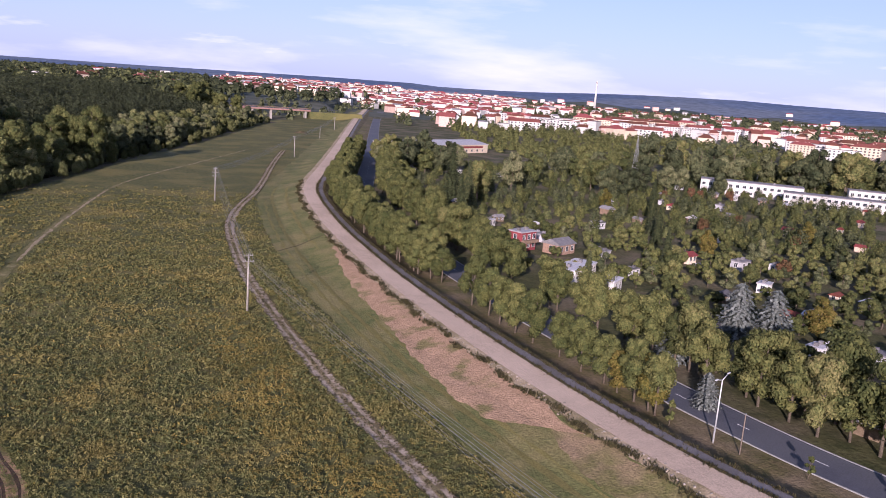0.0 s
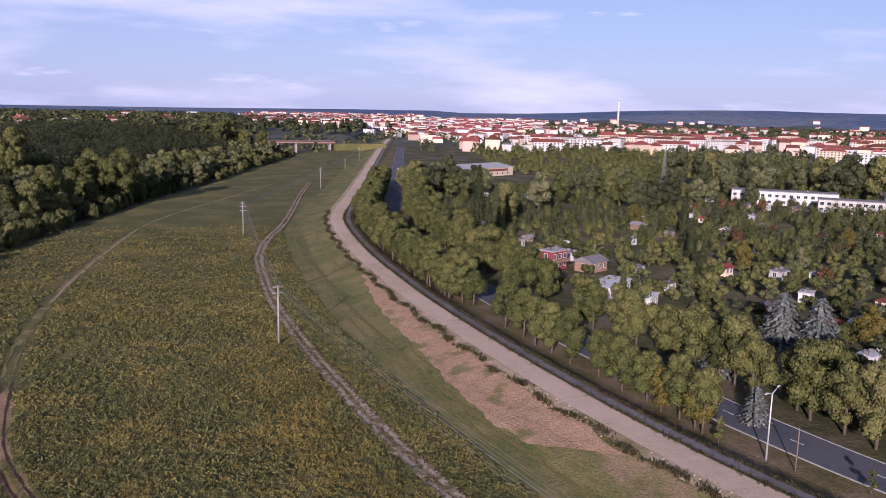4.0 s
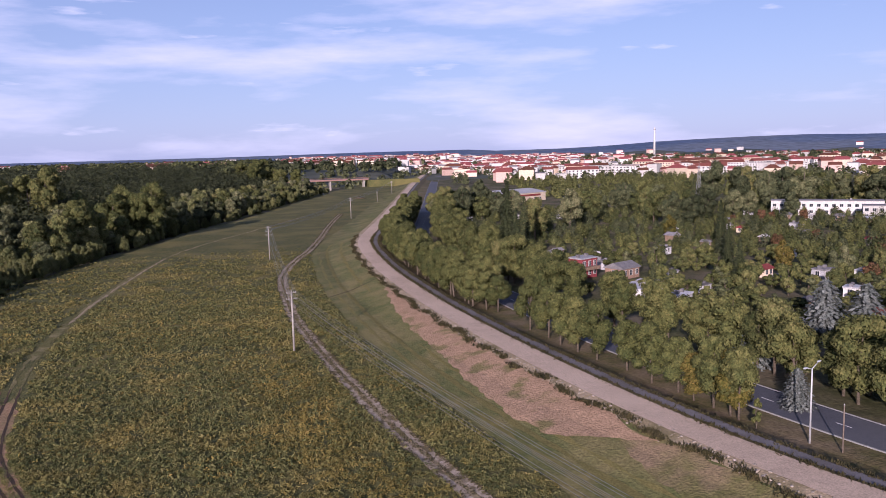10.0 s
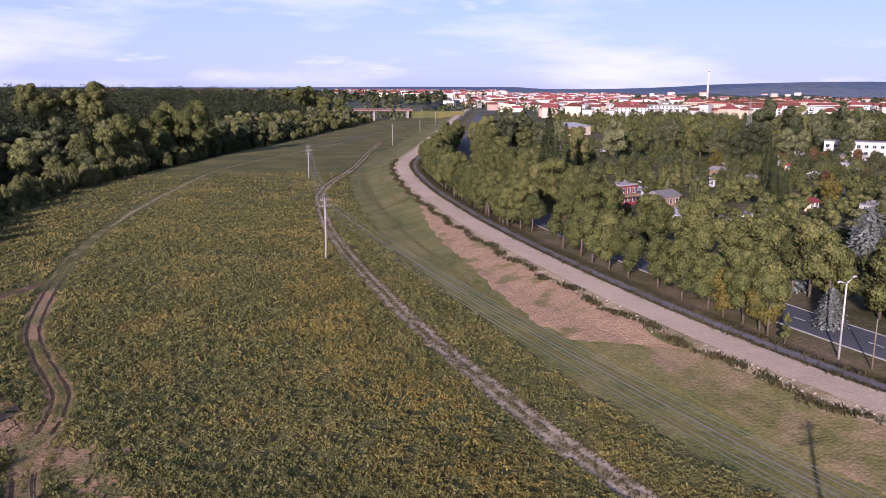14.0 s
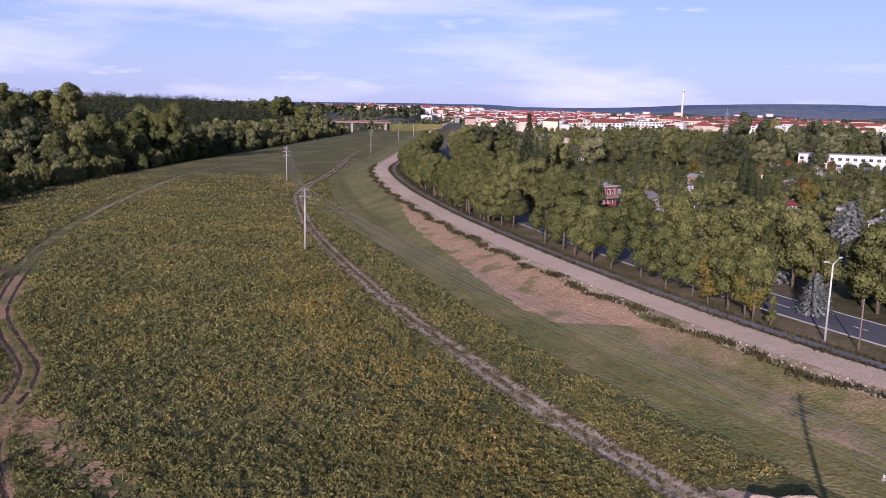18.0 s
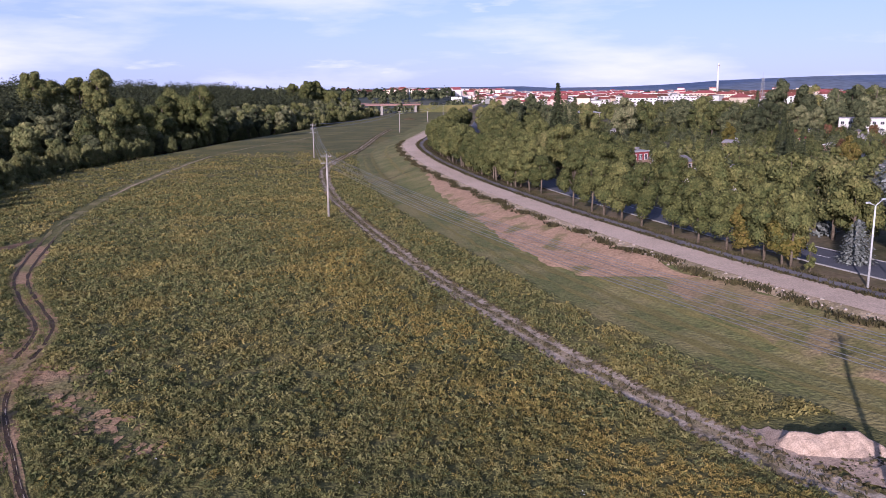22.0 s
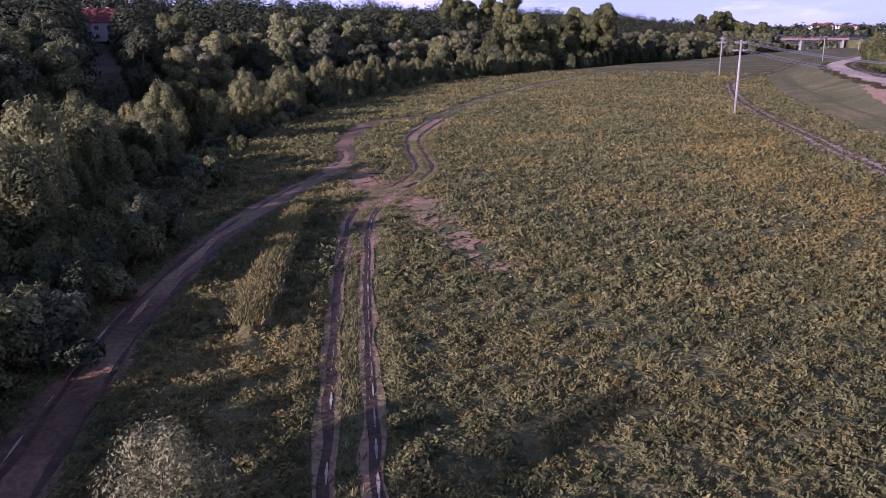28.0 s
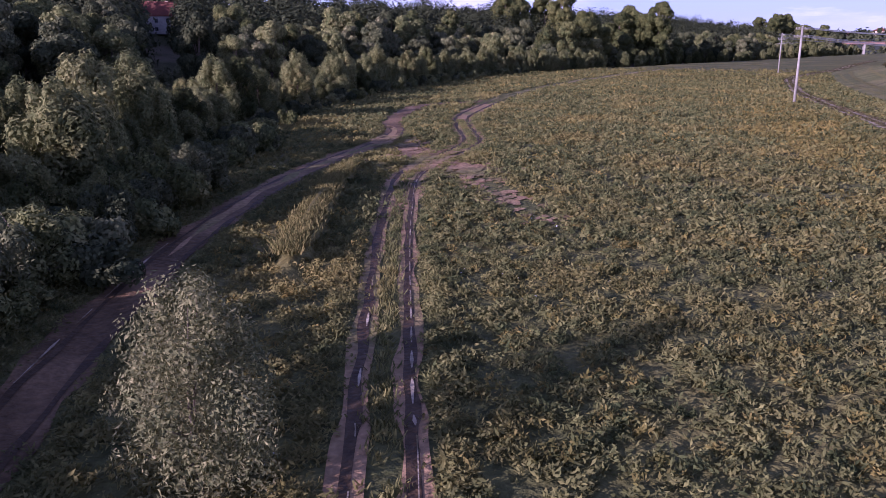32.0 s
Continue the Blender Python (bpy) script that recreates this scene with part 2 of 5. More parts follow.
M = {
    "meadow": mat("meadow_grass", (0.085, 0.090, 0.033), (0.155, 0.144, 0.050), (0.19, 0.162, 0.057), 0.05, 0.7, 3.0, bump=1.0),
    "tuft": mat("meadow_tufts", (0.096, 0.112, 0.042), (0.270, 0.252, 0.090), (0.295, 0.250, 0.082), 0.085, 0.8, 2.2, bump=0, isl=0.22, through_light=0.35, cover=(0.50, 0.66)),
    "tuftgold": mat("golden_meadow_tufts", (0.112, 0.110, 0.034), (0.285, 0.238, 0.070), (0.32, 0.252, 0.07), 0.07, 0.9, 2.2, bump=0, isl=0.24, through_light=0.35, cover=(0.46, 0.62)),
    "tuftfar": mat("far_meadow_tufts", (0.122, 0.126, 0.042), (0.215, 0.195, 0.066), (0.255, 0.215, 0.070), 0.05, 0.42, 1.6, bump=0, isl=0.18, through_light=0.35, cover=(0.50, 0.66)),
    "mown": mat("mown_grass", (0.120, 0.130, 0.044), (0.180, 0.170, 0.060), (0.235, 0.198, 0.080), 0.09, 0.5, 2.5, bump=0.7),
    "dry": mat("dry_grass", (0.245, 0.215, 0.072), (0.195, 0.178, 0.060), None, 0.1, 0.5, 4.0, bump=0.5, isl=0.35, through_light=0.2),
    "soil": mat("bare_soil", (0.47, 0.300, 0.185), (0.38, 0.245, 0.148), (0.22, 0.18, 0.075), 0.22, 0.5, 3.0, bump=1.0, cover=(0.54, 0.66)),
    "thinsoil": mat("thinly_grown_soil", (0.235, 0.190, 0.082), (0.165, 0.152, 0.052), (0.32, 0.222, 0.128), 0.13, 0.55, 3.0, bump=0.8, cover=(0.46, 0.62)),
    "lanerut": mat("faint_grassy_rut", (0.27, 0.220, 0.105), (0.19, 0.168, 0.062), (0.15, 0.135, 0.046), 0.16, 0.6, 4.0, bump=0.6, cover=(0.44, 0.58)),
    "earth": mat("trodden_earth", (0.43, 0.265, 0.150), (0.33, 0.210, 0.115), (0.22, 0.185, 0.075), 0.16, 0.6, 3.0, bump=0.7),
    "wet": mat("damp_rut", (0.062, 0.038, 0.020), (0.100, 0.060, 0.031), None, 0.3, 0.9, 4.0, rough=0.7, bump=0.6, spec=0.2),
    "sallow": mat("sallow_leaves", (0.20, 0.21, 0.092), (0.31, 0.295, 0.135), None, 0.3, 1.2, 5.0, bump=0, isl=0.4, local=True, through_light=0.35),
    "dust": mat("dusty_path", (0.42, 0.32, 0.20), (0.33, 0.26, 0.15), (0.22, 0.185, 0.075), 0.2, 0.7, 4.0, bump=0.6, cover=(0.5, 0.66)),
    "rut": mat("pale_rut_gravel", (0.56, 0.45, 0.34), (0.38, 0.295, 0.21), (0.20, 0.155, 0.085), 0.55, 1.4, 6.0, bump=0.8, cover=(0.50, 0.60)),
    "ridge": mat("dark_rut_edge", (0.07, 0.055, 0.03), (0.12, 0.10, 0.045), None, 0.2, 0.8, 5.0, bump=0.6, isl=0.3),
    "mud": mat("damp_mud", (0.165, 0.100, 0.052), (0.110, 0.068, 0.036), (0.27, 0.165, 0.090), 0.16, 0.7, 3.5, rough=0.75, bump=0.8, spec=0.15),
    "gravel": mat("dike_road_gravel", (0.62, 0.465, 0.340), (0.54, 0.405, 0.295), (0.66, 0.50, 0.37), 0.05, 0.5, 7.0, bump=0.4),
    "sand": mat("sandy_shoulder", (0.50, 0.385, 0.255), (0.40, 0.30, 0.18), (0.25, 0.20, 0.10), 0.14, 0.7, 4.0, bump=0.8, cover=(0.5, 0.64)),
    "pile": mat("pale_sand", (0.52, 0.385, 0.285), (0.40, 0.29, 0.21), None, 0.2, 2.0, 9.0, bump=0.9),
    "stone": mat("rubble", (0.30, 0.25, 0.20), (0.42, 0.36, 0.29), None, 0.3, 2.0, 9.0, isl=0.35),
    "weed": mat("dark_weeds", (0.05, 0.045, 0.022), (0.085, 0.075, 0.03), None, 0.3, 1.0, 5.0, bump=0, isl=0.4, through_light=0.15),
    "path": mat("grey_footpath", (0.24, 0.215, 0.215), (0.20, 0.18, 0.18), (0.17, 0.15, 0.14), 0.1, 0.7, 7.0, bump=0.25),
    "asphalt": mat("asphalt", (0.105, 0.105, 0.125), (0.085, 0.085, 0.105), (0.12, 0.118, 0.13), 0.07, 0.4, 9.0, rough=0.75, bump=0.15, spec=0.35),
    "kerb": mat("kerb_concrete", (0.34, 0.33, 0.31), (0.27, 0.26, 0.25), None, 0.2, 1.0, 8.0, bump=0.2),
    "paint": mat("road_paint", (0.75, 0.75, 0.74), (0.60, 0.60, 0.60), None, 0.3, 1.5, 8.0, bump=0.1),
    "verge": mat("verge_grass", (0.105, 0.095, 0.035), (0.15, 0.115, 0.055), (0.20, 0.15, 0.09), 0.12, 0.6, 2.5, bump=0.5),
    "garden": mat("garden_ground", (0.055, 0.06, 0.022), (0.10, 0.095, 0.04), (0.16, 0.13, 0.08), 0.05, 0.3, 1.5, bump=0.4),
    "water": mat("river_water", (0.012, 0.016, 0.02), (0.02, 0.024, 0.028), None, 0.05, 0.3, 0.8, rough=0.08, bump=0.05, spec=0.5),
    "bark": mat("bark", (0.11, 0.085, 0.06), (0.17, 0.135, 0.10), None, 0.4, 3.0, 12.0, bump=0.8, local=True),
    "lime": mat("lime_leaves", (0.080, 0.097, 0.032), (0.138, 0.142, 0.045), None, 0.1, 0.6, 3.0, bump=0, rnd=0.25, isl=0.36, local=True, through_light=0.14),
    "fruit": mat("fruit_tree_leaves", (0.090, 0.110, 0.038), (0.155, 0.156, 0.052), None, 0.1, 0.6, 3.0, bump=0, rnd=0.45, isl=0.36, local=True, through_light=0.12),
    "willow": mat("willow_leaves", (0.165, 0.185, 0.070), (0.255, 0.258, 0.100), None, 0.1, 0.6, 3.0, bump=0, rnd=0.3, isl=0.35, local=True, through_light=0.28),
    "wood": mat("forest_leaves", (0.070, 0.086, 0.040), (0.140, 0.150, 0.070), None, 0.1, 0.4, 2.0, bump=0, rnd=0.5, isl=0.38, local=True, through_light=0.12),
    "golden": mat("yellowing_leaves", (0.145, 0.135, 0.030), (0.18, 0.155, 0.036), None, 0.1, 0.6, 3.0, bump=0, rnd=0.2, isl=0.45, local=True, through_light=0.3),
    "rust": mat("reddish_leaves", (0.16, 0.085, 0.04), (0.13, 0.09, 0.04), None, 0.1, 0.6, 3.0, bump=0, rnd=0.2, isl=0.45, local=True, through_light=0.2),
    "spruce": mat("spruce_needles", (0.045, 0.06, 0.025), (0.075, 0.085, 0.035), None, 0.1, 0.8, 4.0, bump=0, rnd=0.2, isl=0.5, local=True),
    "bluespruce": mat("blue_spruce_needles", (0.125, 0.14, 0.125), (0.19, 0.20, 0.18), None, 0.1, 0.8, 4.0, bump=0, isl=0.4, local=True),
    "concrete": mat("pole_concrete", (0.40, 0.36, 0.31), (0.31, 0.28, 0.245), None, 0.2, 1.5, 12.0, bump=0.2),
    "steel": mat("galvanised_steel", (0.55, 0.56, 0.58), (0.45, 0.46, 0.48), None, 0.3, 2.0, 14.0, rough=0.45, metal=0.6, bump=0.05, spec=0.4),
    "lampgrey": mat("lamp_paint", (0.62, 0.62, 0.60), (0.54, 0.54, 0.53), None, 0.3, 2.0, 14.0, rough=0.5, bump=0.05, spec=0.4),
    "timber": mat("weathered_timber", (0.17, 0.13, 0.10), (0.24, 0.19, 0.15), None, 0.3, 2.0, 14.0, bump=0.4),
    "cable": mat("power_cable", (0.30, 0.30, 0.29), (0.24, 0.24, 0.24), None, 0.5, 2.0, 20.0, rough=0.5, metal=0.5, bump=0),
    "glazed": mat("insulator_glaze", (0.55, 0.50, 0.45), (0.45, 0.40, 0.36), None, 0.5, 4.0, 20.0, rough=0.2, bump=0, spec=0.5),
    "white": mat("white_render", (0.66, 0.62, 0.57), (0.54, 0.51, 0.47), None, 0.1, 0.8, 5.0, bump=0.1, rnd=0.15),
    "cream": mat("cream_render", (0.74, 0.60, 0.44), (0.66, 0.53, 0.39), None, 0.1, 0.8, 5.0, bump=0.1, rnd=0.18),
    "pink": mat("pink_render", (0.62, 0.44, 0.36), (0.54, 0.38, 0.30), None, 0.1, 0.8, 5.0, bump=0.1, rnd=0.18),
    "tile": mat("red_roof_tiles", (0.25, 0.090, 0.062), (0.18, 0.070, 0.052), None, 0.15, 1.0, 4.0, bump=0.4, rnd=0.45),
    "felt": mat("roofing_felt", (0.17, 0.16, 0.16), (0.23, 0.21, 0.21), None, 0.15, 0.8, 5.0, bump=0.2, rnd=0.35),
    "sheet": mat("pale_roof_sheet", (0.55, 0.52, 0.52), (0.46, 0.44, 0.45), None, 0.15, 0.8, 5.0, bump=0.1, rough=0.6, rnd=0.25),
    "blue": mat("blue_cladding", (0.14, 0.22, 0.52), (0.12, 0.19, 0.44), None, 0.15, 0.8, 5.0, bump=0.1),
    "redpaint": mat("red_paint", (0.23, 0.065, 0.05), (0.18, 0.052, 0.042), None, 0.2, 1.0, 6.0, bump=0.1, rnd=0.3),
    "boards": mat("shed_boards", (0.22, 0.15, 0.10), (0.30, 0.21, 0.14), None, 0.3, 1.5, 9.0, bump=0.3, rnd=0.4),
    "glass": mat("window_glass", (0.03, 0.035, 0.045), (0.04, 0.045, 0.055), None, 0.3, 1.0, 5.0, rough=0.08, bump=0, spec=0.6),
    "rusty": mat("bridge_paint", (0.34, 0.20, 0.165), (0.28, 0.16, 0.13), None, 0.1, 0.6, 4.0, bump=0.2),
    # far wooded hills, with the blue of distance haze put into the base colour
    "hill": mat("haze_blue_hills", (0.085, 0.125, 0.215), (0.105, 0.145, 0.240), (0.16, 0.185, 0.23), 0.0016, 0.006, 0.03, bump=0),
    "plain": mat("distant_fields", (0.085, 0.095, 0.075), (0.12, 0.12, 0.09), (0.05, 0.065, 0.055), 0.0022, 0.008, 0.05, bump=0),
}


# ---- building blocks ----
def mesh(name, verts, faces, material, smooth=False):
    me = bpy.data.meshes.new(name)
    me.from_pydata([tuple(v) for v in verts], [], [tuple(f) for f in faces])
    me.materials.append(M[material])
    if smooth:
        me.polygons.foreach_set("use_smooth", [True] * len(me.polygons))
    me.update()
    return me


def quads(name, corners, material):
    """Many loose four-cornered pieces from an array (n, 4, 3)."""
    n = len(corners)
    me = bpy.data.meshes.new(name)
    me.vertices.add(4 * n)
    me.vertices.foreach_set("co", np.asarray(corners, np.float32).ravel())
    me.loops.add(4 * n)
    me.loops.foreach_set("vertex_index", np.arange(4 * n, dtype=np.int32))
    me.polygons.add(n)
    me.polygons.foreach_set("loop_start", np.arange(0, 4 * n, 4, dtype=np.int32))
    me.update(calc_edges=True)
    me.materials.append(M[material])
    return me


def bm_mesh(name, bm, material, smooth=False):
    me = bpy.data.meshes.new(name)
    bm.to_mesh(me)
    bm.free()
    me.materials.append(M[material])
    if smooth:
        me.polygons.foreach_set("use_smooth", [True] * len(me.polygons))
    return me


def box(bm, x, y, z, sx, sy, sz, rz=0.0, bevel=0.0):
    """A block with its base centre at x, y, z."""
    r = bmesh.ops.create_cube(bm, size=1.0, matrix=pose(x, y, z + sz / 2, 0, 0, rz) @ Matrix.Diagonal((sx, sy, sz, 1)))
    if bevel:
        edges = list({e for v in r["verts"] for e in v.link_edges})
        bmesh.ops.bevel(bm, geom=edges, offset=bevel, segments=1, affect="EDGES")


def bar(bm, a, b, r1, r2=None, sides=8):
    """A tapered round bar from a to b."""
    a, b = Vector(a), Vector(b)
    turn = (b - a).to_track_quat("Z", "Y").to_matrix().to_4x4()
    bmesh.ops.create_cone(bm, cap_ends=True, segments=sides, radius1=r1, radius2=r1 if r2 is None else r2, depth=(b - a).length,
                          matrix=Matrix.Translation((a + b) / 2) @ turn)


def part(name, data, parent, at=None, label=""):
    ob = new(name, data)
    ob.parent = parent
    if at is not None:
        ob.matrix_local = at
    if label:
        ob["label"] = label
    return ob


def thing(name, label, category, group="", data=None, at=None, kind=""):
    ob = new(name, data)
    if at is not None:
        ob.matrix_basis = at
    return tagged(ob, label, category, group, kind)


def block(name, dims, material, bevel=0.0):
    """A mesh of one block, base centred at the origin."""
    bm = bmesh.new()
    box(bm, 0, 0, 0, *dims, bevel=bevel)
    return bm_mesh(name, bm, material)


# ---- lie of the land ----
def smooth_line(points, step=2.0):
    """Points at even steps along a smooth curve through the given ones."""
    p = np.array(points, float)
    out = []
    for i in range(len(p) - 1):
        a, b, c, d = p[max(i - 1, 0)], p[i], p[i + 1], p[min(i + 2, len(p) - 1)]
        n = max(2, int(np.linalg.norm(c - b) / step))
        for u in np.arange(n) / n:
            out.append(0.5 * (2 * b + (c - a) * u + (2 * a - 5 * b + 4 * c - d) * u**2 + (3 * b - a - 3 * c + d) * u**3))
    out.append(p[-1])
    return np.array(out)


def sideways(line):
    d = np.gradient(line, axis=0)
    d /= np.linalg.norm(d, axis=1)[:, None]
    return np.stack([d[:, 1], -d[:, 0]], 1)


LINES = {}


def offset(line, x, y):
    """How far points lie to the right of a line."""
    x, y = np.atleast_1d(np.asarray(x, float)), np.atleast_1d(np.asarray(y, float))
    key = (len(line), float(line[0, 0]), float(line[-1, 1]))
    if key not in LINES:
        skip = max(1, int(2.0 / np.linalg.norm(line[1] - line[0])))
        LINES[key] = line[::skip], sideways(line)[::skip]
    pts, side = LINES[key]
    out = np.empty(len(x))
    for i in range(0, len(x), 8000):
        p = np.stack([x[i:i + 8000], y[i:i + 8000]], 1)
        k = ((pts**2).sum(1) - 2 * p @ pts.T).argmin(1)
        near = p - pts[k]
        flat = (near * side[k]).sum(-1)
        past = (k == 0) | (k == len(pts) - 1)
        out[i:i + 8000] = np.where(past, np.where(flat < 0, -1, 1) * np.hypot(near[:, 0], near[:, 1]), flat)
    return out


DIKE = smooth_line([(112, -60), (84, 0), (70, 25), (61.5, 45), (54.5, 66), (50.5, 85), (47.6, 105), (45, 133), (43.2, 165), (42.8, 195),
                    (44, 240), (49.5, 298), (58, 337), (80, 410), (118, 540), (170, 720), (232, 930), (300, 1150)])
BANK = smooth_line([(-12, -20), (-20, 20), (-29, 40), (-36, 56), (-42, 73), (-48, 90), (-53, 105), (-58, 125), (-62, 145), (-65, 175), (-66, 220),
                    (-62, 265), (-50, 310), (-30, 370), (-8, 440), (22, 520), (60, 640), (120, 810), (190, 1000)])
RISE_D = [-21, -14, -5.4, -3.2, -2.6, 2.6, 5.8, 10.5, 13]
RISE_Z = [-0.12, 0.42, 2.55, 2.95, 3.0, 3.0, 2.85, 1.06, 0.9]


def land(x, y):
    """Height of the ground sheet."""
    x, y = np.asarray(x, float), np.asarray(y, float)
    d, w = offset(DIKE, x, y), offset(BANK, x, y)
    z = 0.10 * np.sin(0.09 * x + 0.5) * np.sin(0.06 * y) + 0.06 * np.sin(0.31 * x + 0.17 * y)
    z = np.where(d > -20, z * np.clip((-d - 16) / 5, 0, 1), z)
    z = np.where((d > -20) & (d < 12), np.interp(d, RISE_D, RISE_Z) - 0.55 * np.clip((d + 20) / 2, 0, 1) * np.clip((12 - d) / 1.5, 0, 1), z)
    z = np.where(d >= 12, 1.0 - 0.1 * np.clip((13 - d), 0, 1), z)
    z = np.where(w < 0, z - 3.4 * np.clip(-w / 20, 0, 1) ** 1.2 + 5.0 * np.clip((-w - 42) / 22, 0, 1), z)
    z = z + np.interp(-w, [60, 100, 130, 350, 700], [0, 6, 11.5, 12, 9]) * np.clip((y - 60) / 120, 0, 1)
    far = np.hypot(x, y)
    away = np.degrees(np.arctan2(x, y))
    ridge = np.interp(away, [8, 17, 24, 27, 31, 36, 41, 47, 52, 60, 90], [0, 0, 3, 12, 32, 48, 50, 44, 46, 30, 0])
    z = z + ridge * np.clip((far - 3000) / 900, 0, 1) * (1 + 0.06 * np.sin(away * 1.9))
    z = z + np.interp(away, [-40, -14, 0, 12, 24, 34], [12, 14, 18, 28, 28, 22]) * np.clip((far - 3300) / 1000, 0, 1)
    return z


def spaced(lo, hi, step, end_lo, end_hi, growth=1.13):
    out = list(np.arange(lo, hi + 1e-6, step))
    s = step
    while out[-1] < end_hi:
        s *= growth
        out.append(min(out[-1] + s, end_hi))
    s = step
    while out[0] > end_lo:
        s *= growth
        out.insert(0, max(out[0] - s, end_lo))
    return np.array(out)


def sheet(name, xs, ys, height, material):
    gx, gy = np.meshgrid(xs, ys)
    v = np.stack([gx.ravel(), gy.ravel(), height(gx.ravel(), gy.ravel())], 1)
    nx, ny = len(xs), len(ys)
    i = (np.arange(ny - 1)[:, None] * nx + np.arange(nx - 1)).ravel()
    return mesh(name, v, np.stack([i, i + 1, i + 1 + nx, i + nx], 1), material, True)


ground = new("ground", sheet("ground", spaced(-75, 80, 1.3, -4300, 4300), spaced(5, 300, 1.6, -400, 4300), land, "meadow"))
tagged(ground, "wide olive meadow with long grass, reaching to the horizon", "ground", kind="structure")
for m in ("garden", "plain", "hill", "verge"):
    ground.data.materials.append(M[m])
cx = np.empty(3 * len(ground.data.polygons))
ground.data.polygons.foreach_get("center", cx)
cx = cx.reshape(-1, 3)
cd, cw, cf = offset(DIKE, cx[:, 0], cx[:, 1]), offset(BANK, cx[:, 0], cx[:, 1]), np.hypot(cx[:, 0], cx[:, 1])
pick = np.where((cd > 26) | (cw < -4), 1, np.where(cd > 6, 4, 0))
pick = np.where(cf > 1000, 2, pick)
# far high ground gets the haze-blue colour
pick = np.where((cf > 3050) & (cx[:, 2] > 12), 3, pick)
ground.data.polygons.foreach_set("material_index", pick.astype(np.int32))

river = new("river", sheet("river", np.linspace(-400, 40, 40), np.linspace(-60, 700, 60), lambda x, y: 0 * x - 2.75, "water"))
tagged(river, "dark calm river behind the willows", "river", kind="structure")


def ribbon(name, line, d0, d1, height, material, across=4, ragged=0.0, seed=1, first=0.0, last=1.0):
    """A strip that follows a line, from d0 to d1 to its right, with uneven edges."""
    rng = np.random.default_rng(seed)
    n0, n1 = int(first * (len(line) - 1)), int(last * (len(line) - 1)) + 1
    side, pts = sideways(line)[n0:n1], line[n0:n1]
    n = len(pts)
    wob = np.cumsum(rng.normal(0, 1, (2, n)), 1)
    wob = wob - np.stack([np.convolve(w, np.ones(9) / 9, "same") for w in wob])
    wob = 1.7 * np.stack([np.convolve(w, [0.1, 0.25, 0.3, 0.25, 0.1], "same") for w in wob])
    lo, hi = d0 + ragged * wob[0], d1 + ragged * wob[1]
    if ragged:
        ends = np.clip(np.minimum(np.arange(n), np.arange(n)[::-1]) / 9.0, 0.03, 1.0) ** 0.7
        mid, half = (lo + hi) / 2, (hi - lo) / 2 * ends
        lo, hi = mid - half, mid + half
    v = []
    for k in range(across + 1):
        off = lo + (hi - lo) * k / across
        xy = pts + side * off[:, None]
        v.append(np.column_stack([xy, height(xy[:, 0], xy[:, 1], off)]))
    v = np.stack(v, 1).reshape(-1, 3)
    i = (np.arange(n - 1)[:, None] * (across + 1) + np.arange(across)).ravel()
    return mesh(name, v, np.stack([i, i + 1, i + across + 2, i + across + 1], 1), material, True)


def laid(name, label, category, line, d0, d1, lift, material, **more):
    data = ribbon(name, line, d0, d1, lambda x, y, o: land(x, y) + lift, material, **more)
    return tagged(new(name, data), label, category, kind="structure")


def on_dike(lift):
    return lambda x, y, o: np.interp(o, RISE_D, RISE_Z) + lift


FINE = smooth_line(DIKE[::3], 1.0)
for name, d0, d1, lift, material, across, ragged, label in (
    ("dike_slope_west", -21, -4.6, 0.0, "mown", 14, 0.0, "mown grass slope of a flood dike"),
    ("dike_shoulder", -4.9, -2.4, 0.03, "sand", 5, 0.16, "sandy crumbling shoulder of the dike road"),
    ("dike_road", -2.7, 2.5, 0.08, "gravel", 6, 0.05, "pale pinkish gravel road along the dike crest"),
    ("dike_verge", 2.4, 3.5, 0.03, "ridge", 2, 0.07, "dark weedy strip beside the dike road"),
    ("dike_path", 3.3, 5.3, 0.06, "path", 3, 0.05, "narrow grey footpath on the dike"),
    ("dike_slope_east", 5.1, 13, 0.0, "verge", 6, 0.0, "dry grass slope of the dike towards the street"),
):
    tagged(new(name, ribbon(name, FINE, d0, d1, on_dike(lift), material, across, ragged, 3)), label, name.split("_")[1], kind="structure")


def stretch(line, y0, y1):
    return line[(line[:, 1] > y0) & (line[:, 1] < y1)]


for ys, lows, top, seed in (((84, 90, 98, 108, 122, 140, 160, 182, 206), (-5.6, -9.5, -13.6, -13.8, -13.0, -11.2, -10.6, -8.6, -5.6), -4.75, 5), ((30, 44, 54, 64, 76, 86, 92), (-13.0, -13.6, -13.8, -13.0, -11.6, -10.2, -8.0), -5.0, 9)):
    run = stretch(FINE, ys[0], ys[-1])
    low = np.interp(run[:, 1], ys, lows) + 0.22 * np.sin(run[:, 1] * 0.7) + 0.18 * np.sin(run[:, 1] * 1.9 + 1)
    tagged(new("bare_soil", ribbon("bare_soil", run, np.minimum(low, top - 0.15), top, on_dike(0.05 if seed == 5 else 0.034), "soil" if seed == 5 else "thinsoil", 12, 0.22 if seed == 5 else 0.45, seed)),
           "reddish bare soil on the dike slope" if seed == 5 else "thinly grown brownish soil on the dike slope", "soil", kind="structure")
tagged(new("mown_edge", ribbon("mown_edge", stretch(FINE, 30, 330), -15.2, -14.2, on_dike(0.03), "dry", 2, 0.15, 12)), "pale strip of cut hay along the dike foot", "hay", kind="structure")

